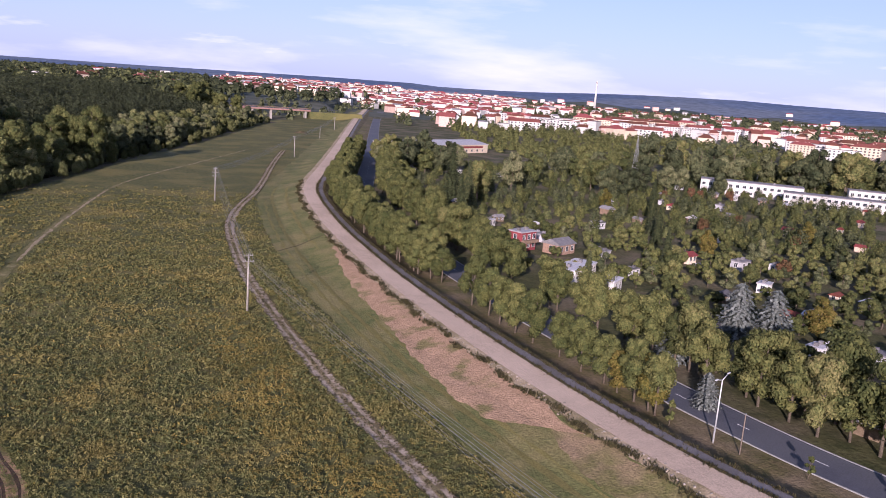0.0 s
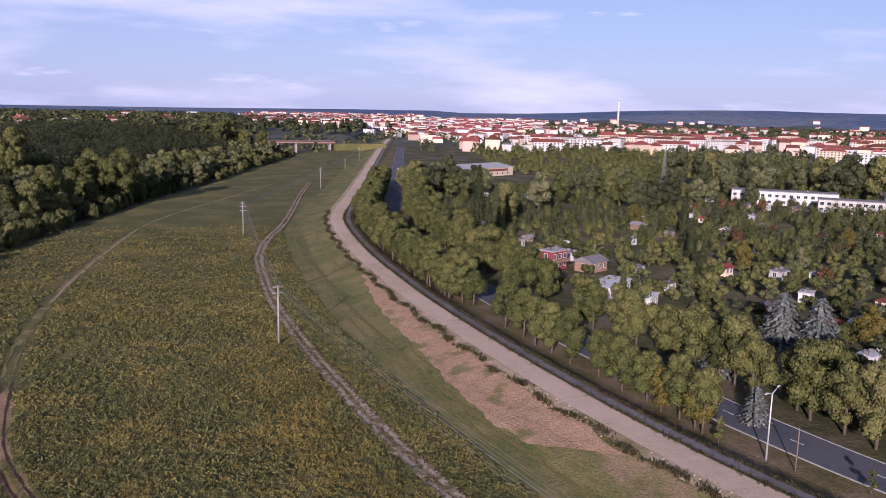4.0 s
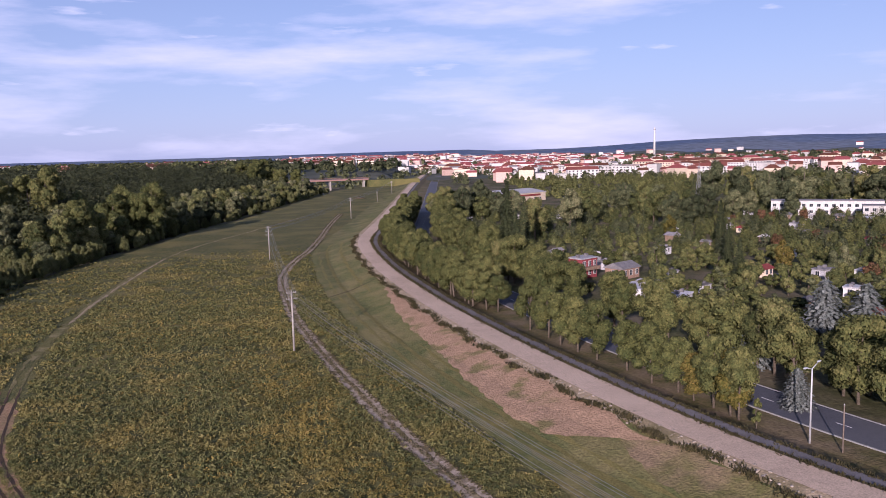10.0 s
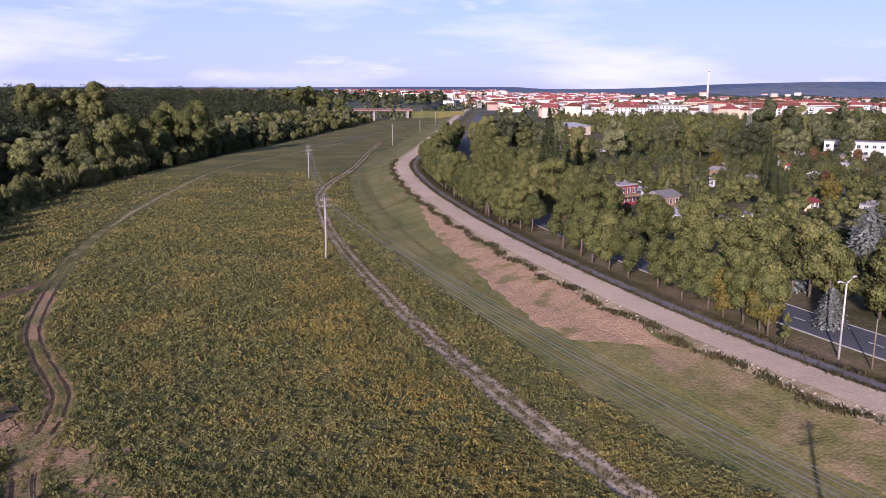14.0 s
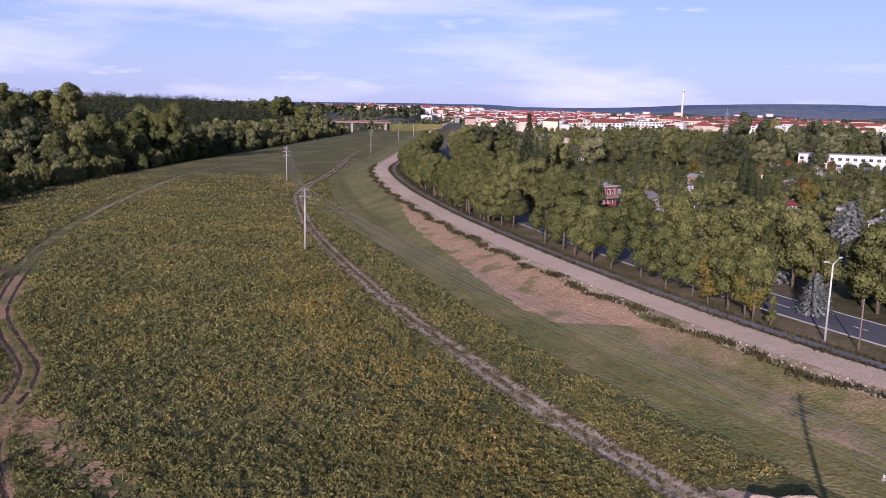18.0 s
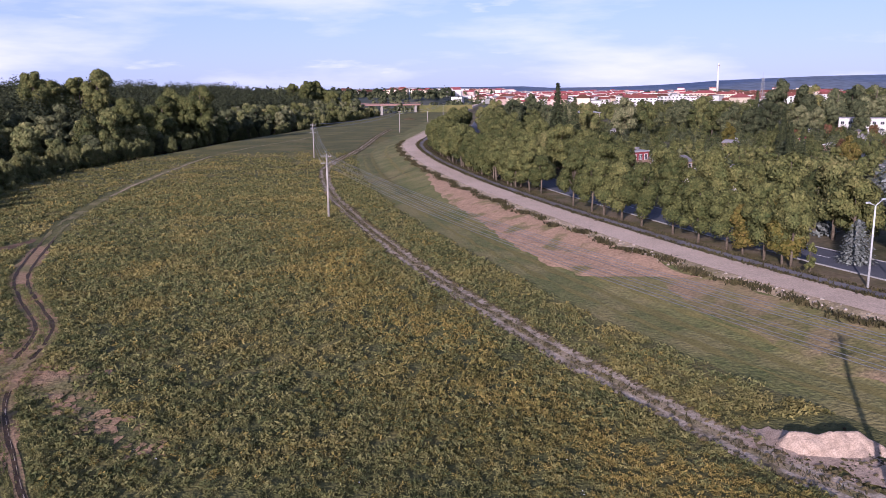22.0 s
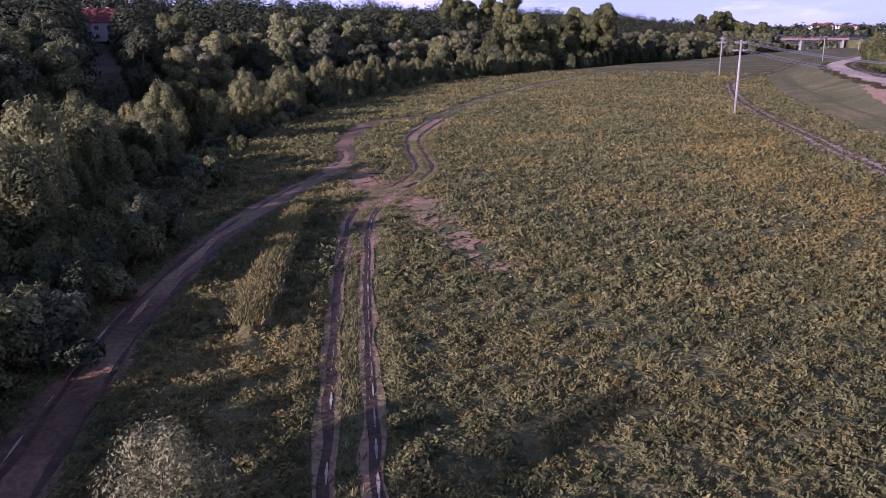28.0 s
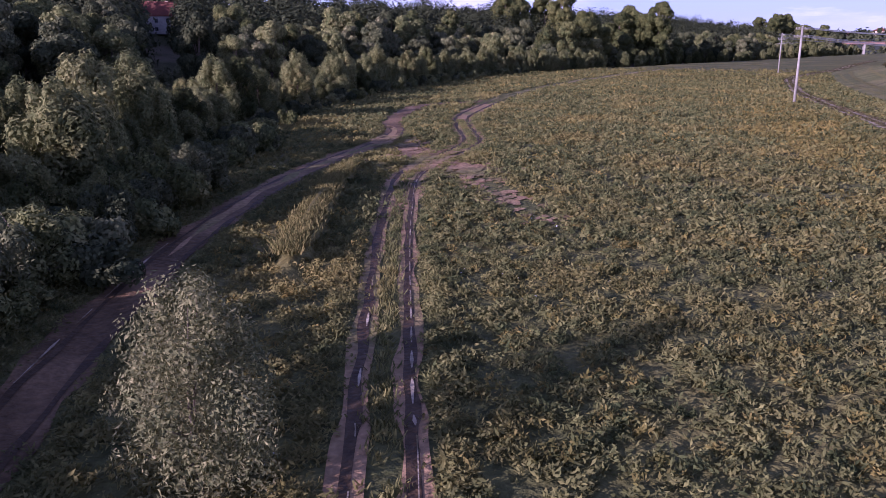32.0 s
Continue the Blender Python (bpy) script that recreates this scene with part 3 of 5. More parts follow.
for k, (y0, y1, d, half, material) in enumerate(((30, 300, -17.4, 0.35, "dry"), (34, 150, -12.4, 0.3, "dry"), (30, 90, -7.2, 0.8, "dry"), (205, 330, -9.5, 0.5, "dry"), (60, 210, -19.3, 0.3, "mown"))):
    tagged(new("mown_edge", ribbon("mown_edge", stretch(FINE, y0, y1), d - half, d + half, on_dike(0.03), material, 2, 0.2, 13 + k)), "pale strip of cut hay along the dike", "hay", kind="structure")

# ---- wheel tracks ----
TRACK = smooth_line([(36, 25), (31, 40), (28.3, 47), (25.5, 58), (22.4, 72), (19.2, 92), (16.2, 114), (13.9, 140), (12.6, 162), (11.6, 185), (11.8, 210),
                     (13.6, 245), (17, 267), (22, 289), (31, 320), (42, 368), (56, 433), (72, 500)], 0.7)
LANE = smooth_line([(-2, 10), (-9.3, 29), (-11, 33), (-13.6, 39.5), (-17, 48), (-20.6, 57.5), (-24.2, 68), (-25.2, 76), (-25.3, 84), (-26.3, 91), (-31, 103),
                    (-35.5, 117), (-38.5, 140), (-40.5, 165), (-40, 195), (-37, 232), (-31, 275), (-21, 330), (-3, 378), (18, 424), (60, 520)], 0.7)
MUD = smooth_line([(-14, 14), (-18.5, 25), (-21.6, 31.9), (-24.0, 37.4), (-27.4, 45.8), (-29.9, 54.5), (-31.8, 63), (-33.6, 76), (-34.4, 85.5), (-37, 96.5), (-42, 108), (-46, 124.7), (-45.6, 133.5), (-40.5, 146)], 0.7)


def wheel_track(name, label, line, gauge, width, lift, rut, seed, spill=0.6):
    laid(f"{name}_bed", f"{label}, trodden bed", "track", line, -gauge / 2 - spill, gauge / 2 + spill, lift, "dust", across=4, ragged=0.11, seed=seed)
    for k, side in enumerate((-1, 1)):
        c = side * gauge / 2
        laid("wheel_rut", f"{label}, worn wheel rut", "rut", line, c - width / 2, c + width / 2, lift + 0.03, rut, across=2, ragged=0.055, seed=seed + 5 + k)


wheel_track("field_track", "pale gravel track across the meadow", TRACK, 1.9, 1.05, 0.05, "rut", 21)


def broken(name, label, line, d0, d1, lift, material, seed, longest, gap):
    """A strip in pieces of uneven length, as pale glints in a rut."""
    r, v, f, k = random.Random(seed), [], [], 3
    while k < len(line) - 12:
        n = max(2, int(r.uniform(0.8, longest) / 0.7))
        c, s = line[k:k + n + 1], sideways(line)[k:k + n + 1]
        i0 = len(v)
        for q in range(len(c)):
            w = (d1 - d0) / 2 * (0.35 if q in (0, len(c) - 1) else r.uniform(0.25, 1.3))
            for o in ((d0 + d1) / 2 - w, (d0 + d1) / 2 + w):
                p = c[q] + s[q] * o
                v.append((p[0], p[1], float(land([p[0]], [p[1]])[0]) + lift))
        f += [(i0 + 2 * q, i0 + 2 * q + 1, i0 + 2 * q + 3, i0 + 2 * q + 2) for q in range(len(c) - 1)]
        k += n + max(1, int(r.uniform(0.3, gap) / 0.7))
    return tagged(new(name, mesh(name, v, f, material)), label, "rut", kind="structure")


laid("lane_bed", "bare reddish-brown bed of the rutted lane", "track", stretch(LANE, 56, 142), -1.55, 1.55, 0.03, "earth", across=5, ragged=0.2, seed=39)
for k, side in enumerate((-0.78, 0.78)):
    laid("rut_shoulder", "pale crumbled edge of the wheel rut", "rut", stretch(LANE, 20, 100), side - 0.42, side + 0.40, 0.042, "earth", across=2, ragged=0.10, seed=48 + k)
    laid("wheel_rut", "damp dark brown wheel rut of the grassy lane", "rut", stretch(LANE, 12, 148), side - 0.19, side + 0.19, 0.055, "wet", across=2, ragged=0.05, seed=41 + k)
    # glints of water in the rut, painted as pale gravel-coloured pieces
    broken("rut_bottom", "pale strips painted for water glints along the wheel rut", stretch(LANE, 22, 56 + 30 * k), side + 0.02, side + 0.12, 0.08, "rut", 45 + k, 0.9 + 1.4 * k, 5.0 - 3.6 * k)
for k, (y0, y1, d, half, material) in enumerate(((138, 300, -0.78, 0.26, "lanerut"), (138, 300, 0.78, 0.26, "lanerut"), (165, 430, 0.0, 0.7, "lanerut"), (200, 320, 0.25, 0.4, "dust"), (330, 500, 0.1, 0.3, "dust"))):
    laid("worn_lane", "faint trodden grass lane along the river meadow", "track", stretch(LANE, y0, y1), d - half, d + half, 0.045 + 0.006 * k, material, across=3, ragged=0.16, seed=58 + k)
laid("mud_road", "damp brown dirt road beside the willows", "road", MUD, -1.25, 1.25, 0.04, "mud", across=6, ragged=0.3, seed=61)
for k, (d0, d1) in enumerate(((-0.82, -0.62), (0.62, 0.84))):
    laid("wheel_rut", "dark damp wheel rut in the dirt road", "rut", stretch(MUD, 18, 104), d0 + 0.2, d1 + 0.22, 0.065, "wet", across=2, ragged=0.07, seed=74 + k)
# a shining streak of water, painted as a pale strip
broken("rut_bottom", "pale broken strip painted for the shine of water in the dirt road", stretch(MUD, 20, 50), -0.79, -0.68, 0.08, "rut", 70, 8.0, 4.0)
laid("road_crown", "drier reddish crown of the dirt road", "road", stretch(MUD, 44, 104), -0.32, 0.30, 0.06, "earth", across=3, ragged=0.2, seed=71)


def patches(name, label, line, n, spread, size, material, seed, lift):
    """Uneven flat patches of bare ground, thinning out away from a line."""
    r, v, f = np.random.default_rng(seed), [], []
    for q in range(n):
        c = line[r.integers(0, len(line))] + r.normal(0, spread, 2)
        a, s = np.sort(r.uniform(0, 2 * np.pi, 9)), size * r.uniform(0.4, 1.3)
        rad = s * r.uniform(0.5, 1.2, 9)
        x, y = c[0] + rad * np.cos(a) * 0.8, c[1] + rad * np.sin(a) * 1.3
        i0 = len(v)
        v += list(np.column_stack([x, y, land(x, y) + lift + 0.0003 * q]))
        f.append(tuple(range(i0, i0 + 9)))
    return tagged(new(name, mesh(name, v, f, material)), label, "soil", kind="structure")


patches("worn_earth", "patchy bare reddish earth where the tracks meet", smooth_line([(-35, 90), (-31, 85), (-28, 80), (-24, 75), (-20, 72)], 0.7), 420, 1.5, 0.8, "earth", 81, 0.03)
patches("worn_spur", "thinning bare earth running out into the meadow", smooth_line([(-24, 76), (-19, 69), (-14.5, 62), (-11, 57)], 0.7), 150, 1.0, 0.5, "earth", 82, 0.03)
laid("worn_grass", "pale worn grass by the river bank", "track", smooth_line([(-52, 131), (-46, 129), (-40, 131)], 0.7), -1.0, 1.0, 0.035, "dry", across=5, ragged=0.5, seed=83)


def surface(x, y):
    d = offset(DIKE, x, y)
    return np.where((d > -21) & (d < 13), np.interp(d, RISE_D, RISE_Z), land(x, y))


for name, label, pts, half, material in (("ditch", "narrow dark drainage ditch across the dike foot", [(20.2, 209), (27, 214), (34, 218.5), (40.5, 222.5)], 0.3, "ridge"),
                                         ("hay_swath", "pale swath of cut hay", [(19.6, 206), (19.4, 197), (20.6, 186), (23, 179)], 0.6, "dry")):
    tagged(new(name, ribbon(name, smooth_line(pts, 0.7), -half, half, lambda x, y, o: surface(x, y) + 0.07, material, 3, 0.08, 91)), label, name.split("_")[0], kind="structure")

# ---- the street ----
STREET = smooth_line(np.column_stack([DIKE + sideways(DIKE) * 21.8])[::4], 2.0)
GROUND_E = 1.0
laid("road", "blue-grey asphalt street with dashed centre line", "road", STREET, -4.2, 4.2, 0.06, "asphalt", across=6)
for side in (-1, 1):
    bm = bmesh.new()
    edge = STREET + sideways(STREET) * side * 4.32
    sv = sideways(STREET)
    prof = ((-0.12, 0.0), (-0.12, 0.16), (0.12, 0.16), (0.12, 0.0))
    rows = [[bm.verts.new((*(p + s * dx), GROUND_E + dz)) for dx, dz in prof] for p, s in zip(edge, sv)]
    for a, b in zip(rows, rows[1:]):
        for k in range(3):
            bm.faces.new((a[k], a[k + 1], b[k + 1], b[k]))
    bmesh.ops.recalc_face_normals(bm, faces=bm.faces)
    tagged(new("kerb", bm_mesh("kerb", bm, "kerb")), "grey concrete kerb of the street", "kerb", kind="structure")
near = STREET[(STREET[:, 1] > -30) & (STREET[:, 1] < 560)]
dash = block("lane_mark", (0.16, 2.2, 0.012), "paint")
road_ob = bpy.data.objects["road"]
for i in range(2, len(near) - 2, 5):
    d = near[i + 1] - near[i]
    part("lane_mark", dash, road_ob, pose(near[i][0], near[i][1], GROUND_E + 0.064, 0, 0, math.degrees(math.atan2(-d[0], d[1]))))


# ---- trees ----
def leaf_quads(centres, outward, size, rng, droop=0.0, slim=1.0, loose=0.28):
    """Folded leaf clumps, one four-cornered piece each, facing roughly outward."""
    n = len(centres)
    nrm = outward + rng.normal(0, loose, (n, 3))
    nrm /= np.linalg.norm(nrm, axis=1)[:, None] + 1e-9
    up = rng.normal(0, 1, (n, 3)) + np.array([0, 0, -droop])
    a = np.cross(nrm, up)
    a /= np.linalg.norm(a, axis=1)[:, None] + 1e-9
    b = np.cross(nrm, a)
    s = size * rng.uniform(0.55, 1.25, (n, 1))
    a, b = a * s * 0.5 * slim, b * s * rng.uniform(0.5, 0.95, (n, 1))
    bend = nrm * s * 0.18
    return np.stack([centres - b, centres + a - bend, centres + b, centres - a - bend], 1)


def crown(height, base, radius, blobs, leaves, size, seed, material, form="round", droop=0.0, bough=(0.24, 0.46), rise=0.85, slim=1.0):
    """A crown of leaf clumps round many boughs between base and height."""
    rng = np.random.default_rng(seed)
    mid, half = (height + base) / 2, (height - base) / 2
    u = rng.uniform(-0.92, 0.95, blobs)
    wide = {"round": np.sqrt(1 - 0.85 * u**2), "egg": np.sqrt(np.clip(1 - 0.9 * u**2, 0.05, 1)) * (1 - 0.35 * u), "column": 0.8 + 0 * u}[form]
    ang, rad = rng.uniform(0, 2 * np.pi, blobs), radius * 0.68 * wide * np.sqrt(rng.uniform(0.08, 1, blobs))
    c = np.stack([rad * np.cos(ang), rad * np.sin(ang), mid + half * 0.82 * u], 1)
    r = radius * rng.uniform(*bough, blobs) * (0.55 + 0.45 * wide)
    which = rng.choice(blobs, leaves, p=r**2 / (r**2).sum())
    v = rng.normal(0, 1, (leaves, 3))
    v[:, 2] += 0.25
    v /= np.linalg.norm(v, axis=1)[:, None]
    reach = rng.uniform(0.62, 1.08, (leaves, 1))
    p = c[which] + v * reach * r[which][:, None] * np.array([1, 1, rise])
    p[:, 2] = np.maximum(p[:, 2], base * 0.8)
    return quads("crown", leaf_quads(p, v, size, rng, droop, slim), material), c


def trunk(height, girth, boughs, seed):
    rng = np.random.default_rng(seed)
    bm = bmesh.new()
    p, r = Vector((0, 0, -0.25)), girth
    top = Vector((rng.normal(0, 0.15), rng.normal(0, 0.15), height * 0.42))
    bar(bm, p, top, r * 1.15, r * 0.75, 8)
    bar(bm, top, (rng.normal(0, 0.3), rng.normal(0, 0.3), height * 0.85), r * 0.75, r * 0.15, 7)
    for c in boughs[:7]:
        start = Vector((0, 0, min(height * 0.42, max(0.8, c[2] * 0.6))))
        bar(bm, start, Vector(c), r * 0.42, r * 0.1, 6)
    return bm_mesh("trunk", bm, "bark", True)


def tree(name, label, category, group, height, base, radius, blobs, leaves, size, seed, material, girth=0.2, form="round", droop=0.0, bough=(0.24, 0.46), rise=0.85, slim=1.0):
    t = thing(name, label, category, group)
    data, boughs = crown(height, base, radius, blobs, leaves, size, seed, material, form, droop, bough, rise, slim)
    part("trunk", trunk(height, girth, boughs, seed + 1), t)
    part("crown", data, t)
    return t


def spruce(name, label, height, radius, tiers, per, size, seed, material, taper=0.85):
    rng = np.random.default_rng(seed)
    t = thing(name, label, "conifer", "")
    pts, out = [], []
    for k in range(tiers):
        f = k / tiers
        z, r = height * (0.06 + 0.92 * f), radius * (1 - f) ** taper + 0.15
        for a in np.linspace(0, 2 * np.pi, max(5, int(11 * (1 - f) + 4)), endpoint=False) + rng.uniform(0, 6):
            reach = r * rng.uniform(0.75, 1.1)
            for q in np.linspace(0.12, 1, per):
                pts.append((math.cos(a) * reach * q, math.sin(a) * reach * q, z - 0.30 * reach * q**1.3 + rng.normal(0, 0.05)))
                out.append((math.cos(a) * 0.5, math.sin(a) * 0.5, 0.9))
    pts, out = np.array(pts) + rng.normal(0, 0.07, (len(pts), 3)), np.array(out)
    bm = bmesh.new()
    bar(bm, (0, 0, -0.2), (0, 0, height * 0.97), radius * 0.07 + 0.05, 0.03, 8)
    part("trunk", bm_mesh("trunk", bm, "bark", True), t)
    part("crown", quads("crown", leaf_quads(pts, out, size, rng), material), t)
    return t


def put(x, y, z=None, turn=None, s=1.0, sz=None, rng=random):
    """A pose on the ground at x, y."""
    z = float(land([x], [y])[0]) if z is None else z
    k = rng.uniform(0, 6.28) if turn is None else radians(turn)
    return Matrix.LocRotScale((x, y, z), Euler((0, 0, k)), (s, s, s * (sz or 1)))


def plant(kinds, spots, sizes, rng, tall=(0.9, 1.15)):
    """Sets the first of each kind at its first spot and copies at the rest."""
    fresh = list(kinds)
    for x, y in spots:
        k = rng.randrange(len(kinds))
        m = put(x, y, s=rng.uniform(*sizes), sz=rng.uniform(*tall), rng=rng)
        if kinds[k] in fresh:
            fresh.remove(kinds[k])
            kinds[k].matrix_basis = m
        else:
            old = kinds[k].matrix_basis.copy()
            kinds[k].matrix_basis = Matrix.Identity(4)
            copy_thing(kinds[k], m)
            kinds[k].matrix_basis = old
    for k in fresh:
        for o in (*k.children, k):
            bpy.data.objects.remove(o)


def along(line, d, y):
    """The place d to the right of a line at a given y."""
    k = int(np.abs(line[:, 1] - y).argmin())
    return tuple(line[k] + sideways(line)[k] * d)


rng = random.Random(11)
# the row between the dike and the street
limes = [tree("roadside_tree", "olive-green leafy roadside tree on the grass verge", "tree", "trees along the street", 10.0, 1.2, 3.5, 20, 9000, 0.28, 100 + k, "lime", 0.19, "egg", 0.0, (0.28, 0.5)) for k in range(4)]
spots = [along(DIKE, d, y) for d, y in ((11.8, 89), (12.6, 95), (13.0, 103), (12.5, 108), (13.2, 117), (12.5, 124), (12.3, 130), (12.0, 137), (12.5, 143))]
spots += [along(DIKE, 12.4, 150), along(DIKE, 13.4, 170), along(DIKE, 12.0, 175)]
y = 178.0
while y < 480:
    spots.append(along(DIKE, rng.uniform(8.6, 11.5), y))
    if rng.random() < 0.8:
        spots.append(along(DIKE, rng.uniform(12.5, 15.5), y + 2))
    y += rng.uniform(3.2, 4.6)
plant(limes, spots[:12], (0.9, 1.08), rng)
limes_b = [copy_thing(k, Matrix.Identity(4)) for k in limes]
plant(limes_b, spots[12:], (0.95, 1.22), rng)
# the far side of the street
limes2 = [tree("street_tree", "leafy olive-green tree beyond the street", "tree", "trees beyond the street", 11.0, 1.0, 3.9, 20, 9000, 0.30, 120 + k, "lime" if k < 3 else "fruit", 0.22, "round", 0.0, (0.28, 0.5)) for k in range(4)]
spots, y = [], 28.0
while y < 470:
    if not (150 < y < 168):
        spots.append(along(DIKE, rng.uniform(29.5, 33), y))
        if rng.random() < 0.6 and not 120 < y < 180:
            spots.append(along(DIKE, rng.uniform(34, 40), y + 2))
    y += rng.uniform(4.6, 7.0)
plant(limes2, spots, (0.92, 1.25), rng)
golds = [tree("yellowing_tree", "yellowing broad-crowned tree beside the street", "tree", "", 9.5, 0.8, 3.2, 32, 4600, 0.36, 140 + k, "golden", 0.18, "egg") for k in range(2)]
plant(golds, [along(DIKE, 12.2, 91.5), along(DIKE, 12.4, 97.5), (150, 190), (170, 280), (122, 118), (210, 210)], (0.75, 1.0), rng)
sapling = tree("sapling", "thin young tree on the street verge", "tree", "", 4.6, 1.2, 1.0, 9, 420, 0.34, 150, "lime", 0.06, "egg")
plant([sapling], [along(DIKE, 15.2, 64), along(DIKE, 15.5, 50), along(DIKE, 10.8, 84)], (0.8, 1.1), rng)

# allotment gardens
fruits = [tree("garden_tree", "bushy green fruit tree in the allotments", "tree", "garden trees", 5.4, 0.4, 2.7, 13, 2700, 0.32, 160 + k, ("fruit", "fruit", "lime", "fruit", "wood")[k], 0.14) for k in range(5)]
spots = []
for _ in range(3000):
    y = rng.uniform(45, 470)
    d = rng.uniform(36, 60 + 0.66 * y)
    x, yy = along(DIKE, d, y)
    if all((x - a) ** 2 + (yy - b) ** 2 > 17 for a, b in spots) and min(math.hypot(x - a, yy - b) for a, b in ((108, 122), (113, 117), (104, 115), (98, 108), (96, 207), (106, 202), (92, 169), (97, 160), (86, 160), (90, 152), (84, 148), (99, 185), (92, 195))) > 7:
        spots.append((x, yy))
SHEDS, GARDEN = spots[::7], [p for k, p in enumerate(spots) if k % 7]
GARDEN.sort(key=lambda p: p[0] ** 2 + p[1] ** 2)
plant(fruits, GARDEN[:300], (0.55, 1.22), rng, (0.75, 1.2))
bigs = [tree("tall_tree", "tall dark green tree among the gardens", "tree", "tall garden trees", 13.5, 1.4, 5.0, 24, 5800, 0.5, 180 + k, ("wood", "fruit")[k % 2], 0.3) for k in range(3)]
spots = [(232 + rng.uniform(-25, 25), 392 + rng.uniform(-25, 25)) for _ in range(12)]
spots += [(118 + rng.uniform(-8, 40), 395 + rng.uniform(0, 60)) for _ in range(14)]
spots += [(205 + rng.uniform(-14, 14), 330 + rng.uniform(-16, 16)) for _ in range(6)] + [(270, 330), (262, 352), (248, 345), (285, 365), (120, 300), (150, 330), (170, 350)]
plant(bigs, spots, (0.9, 1.35), rng)
behind = [copy_thing(k, Matrix.Identity(4)) for k in bigs]
plant(behind, [(292 + 4.2 * k + rng.uniform(-4, 4), 392 - 3.6 * k + rng.uniform(0, 44)) for k in range(28)], (1.45, 2.0), rng)
rusts = [tree("reddish_tree", "reddish-brown bushy garden tree", "tree", "", 5.0, 0.5, 2.6, 16, 900, 0.5, 190, "rust", 0.12)]
plant(rusts, [(243, 318), (252, 322), (262, 312), (230, 322), (182, 232), (200, 205), (215, 250), (160, 168)], (0.7, 1.1), rng)
blue_a = spruce("blue_spruce", "pale grey-blue spruce with drooping tiers", 10.0, 4.3, 24, 14, 0.5, 200, "bluespruce", 0.55)
blue_a.matrix_basis = put(104.5, 123, s=1.2)
blue_b = copy_thing(blue_a, Matrix.Identity(4))
blue_b.matrix_basis = put(109.8, 118.5, s=1.15)
for x, y, s in ((81, 113, 0.95), (72, 92, 0.6)):
    copy_thing(blue_a, Matrix.Identity(4)).matrix_basis = put(x, y, s=s)
dark_a = spruce("spruce", "dark green tall spruce above the gardens", 20.0, 3.6, 30, 12, 0.6, 210, "spruce")
dark_a.matrix_basis = put(105, 292, s=1.3)
for x, y, s in ((104, 272, 0.8), (92, 250, 0.7), (228, 350, 0.85), (150, 215, 0.5), (165, 240, 0.55), (128, 180, 0.5), (190, 275, 0.6), (84, 150, 0.5)):
    copy_thing(dark_a, put(x, y, s=s))

# riverside willows
willows = [tree("willow", "silvery grey-green bushy willow by the river", "willow", "riverside willows", 7.0, 0.3, 3.0, 46, 12000, 0.23, 220 + k, "willow" if k < 3 else "fruit", 0.16, "egg", 0.2, (0.15, 0.30), 1.7, 0.5) for k in range(4)]
spots = []
for y in np.arange(44, 330, 3.1):
    d = -rng.uniform(5.0, 9.5)
    spots.append(along(BANK, d, y))
    if rng.random() < 0.8:
        spots.append(along(BANK, -rng.uniform(10, 17), y + 1.2))
for y in np.arange(330, 780, 7):
    spots.append(along(BANK, -rng.uniform(4, 12), y))
plant(willows, spots, (0.7, 1.2), rng, (0.85, 1.25))
shrubs = [tree("shrub", "low dense green shrub at the wood's edge", "shrub", "bank shrubs", 2.2, 0.1, 1.8, 12, 2400, 0.18, 240 + k, ("willow", "fruit", "wood")[k], 0.05) for k in range(3)]
spots = []
for y in np.arange(36, 270, 1.9):
    spots.append(along(BANK, -rng.uniform(0.6, 5.0), y))
for y in np.arange(34, 82, 1.3):
    spots.append(along(BANK, rng.uniform(-1.5, 2.6), y))
plant(shrubs, spots, (0.5, 1.2), rng)
plant([tree("yellow_shrub", "yellowing shrub between grey willows", "shrub", "", 4.0, 0.2, 1.7, 12, 900, 0.34, 246, "golden", 0.07, "egg")], [along(BANK, -9, 62), along(BANK, -6.5, 56), along(BANK, -7, 108)], (0.8, 1.05), rng)

thicket = [tree("bank_bush", "dense dark green bush beside the dirt road", "bush", "roadside bushes", 3.6, 0.1, 2.1, 22, 6500, 0.16, 250 + k, ("willow", "fruit", "wood")[k], 0.07, "egg", 0.2, (0.18, 0.36), 1.3, 0.6) for k in range(3)]
plant(thicket, [along(MUD, -rng.uniform(3.2, 4.4), y) for y in np.arange(26, 60, 2.2)] + [along(MUD, -rng.uniform(6, 8.5), y) for y in np.arange(22, 62, 2.6)], (0.7, 1.15), rng)

# the wood beyond the river
woods = [tree("forest_tree", "dark green tall tree of the riverside wood", "tree", "riverside wood", 16.5, 0.3, 5.2, 26, 6000, 0.55, 260 + k, ("wood", "willow", "fruit", "wood")[k], 0.3, "round", 0.0, (0.26, 0.46)) for k in range(4)]
spots = []
for _ in range(3600):
    y = rng.uniform(40, 760)
    d = -rng.uniform(39, 210) if y < 300 else -rng.uniform(14, 210)
    x, yy = along(BANK, d, y)
    if x > -90 - 0.85 * yy and math.hypot(x + 188, yy - 250) > 11 and not (abs((x + 2.9) * 0.786 + (yy - 14.6) * 0.618) < 6.5 and 60 < yy < 256) and all((x - a) ** 2 + (yy - b) ** 2 > 38 for a, b in spots):
        spots.append((x, yy))
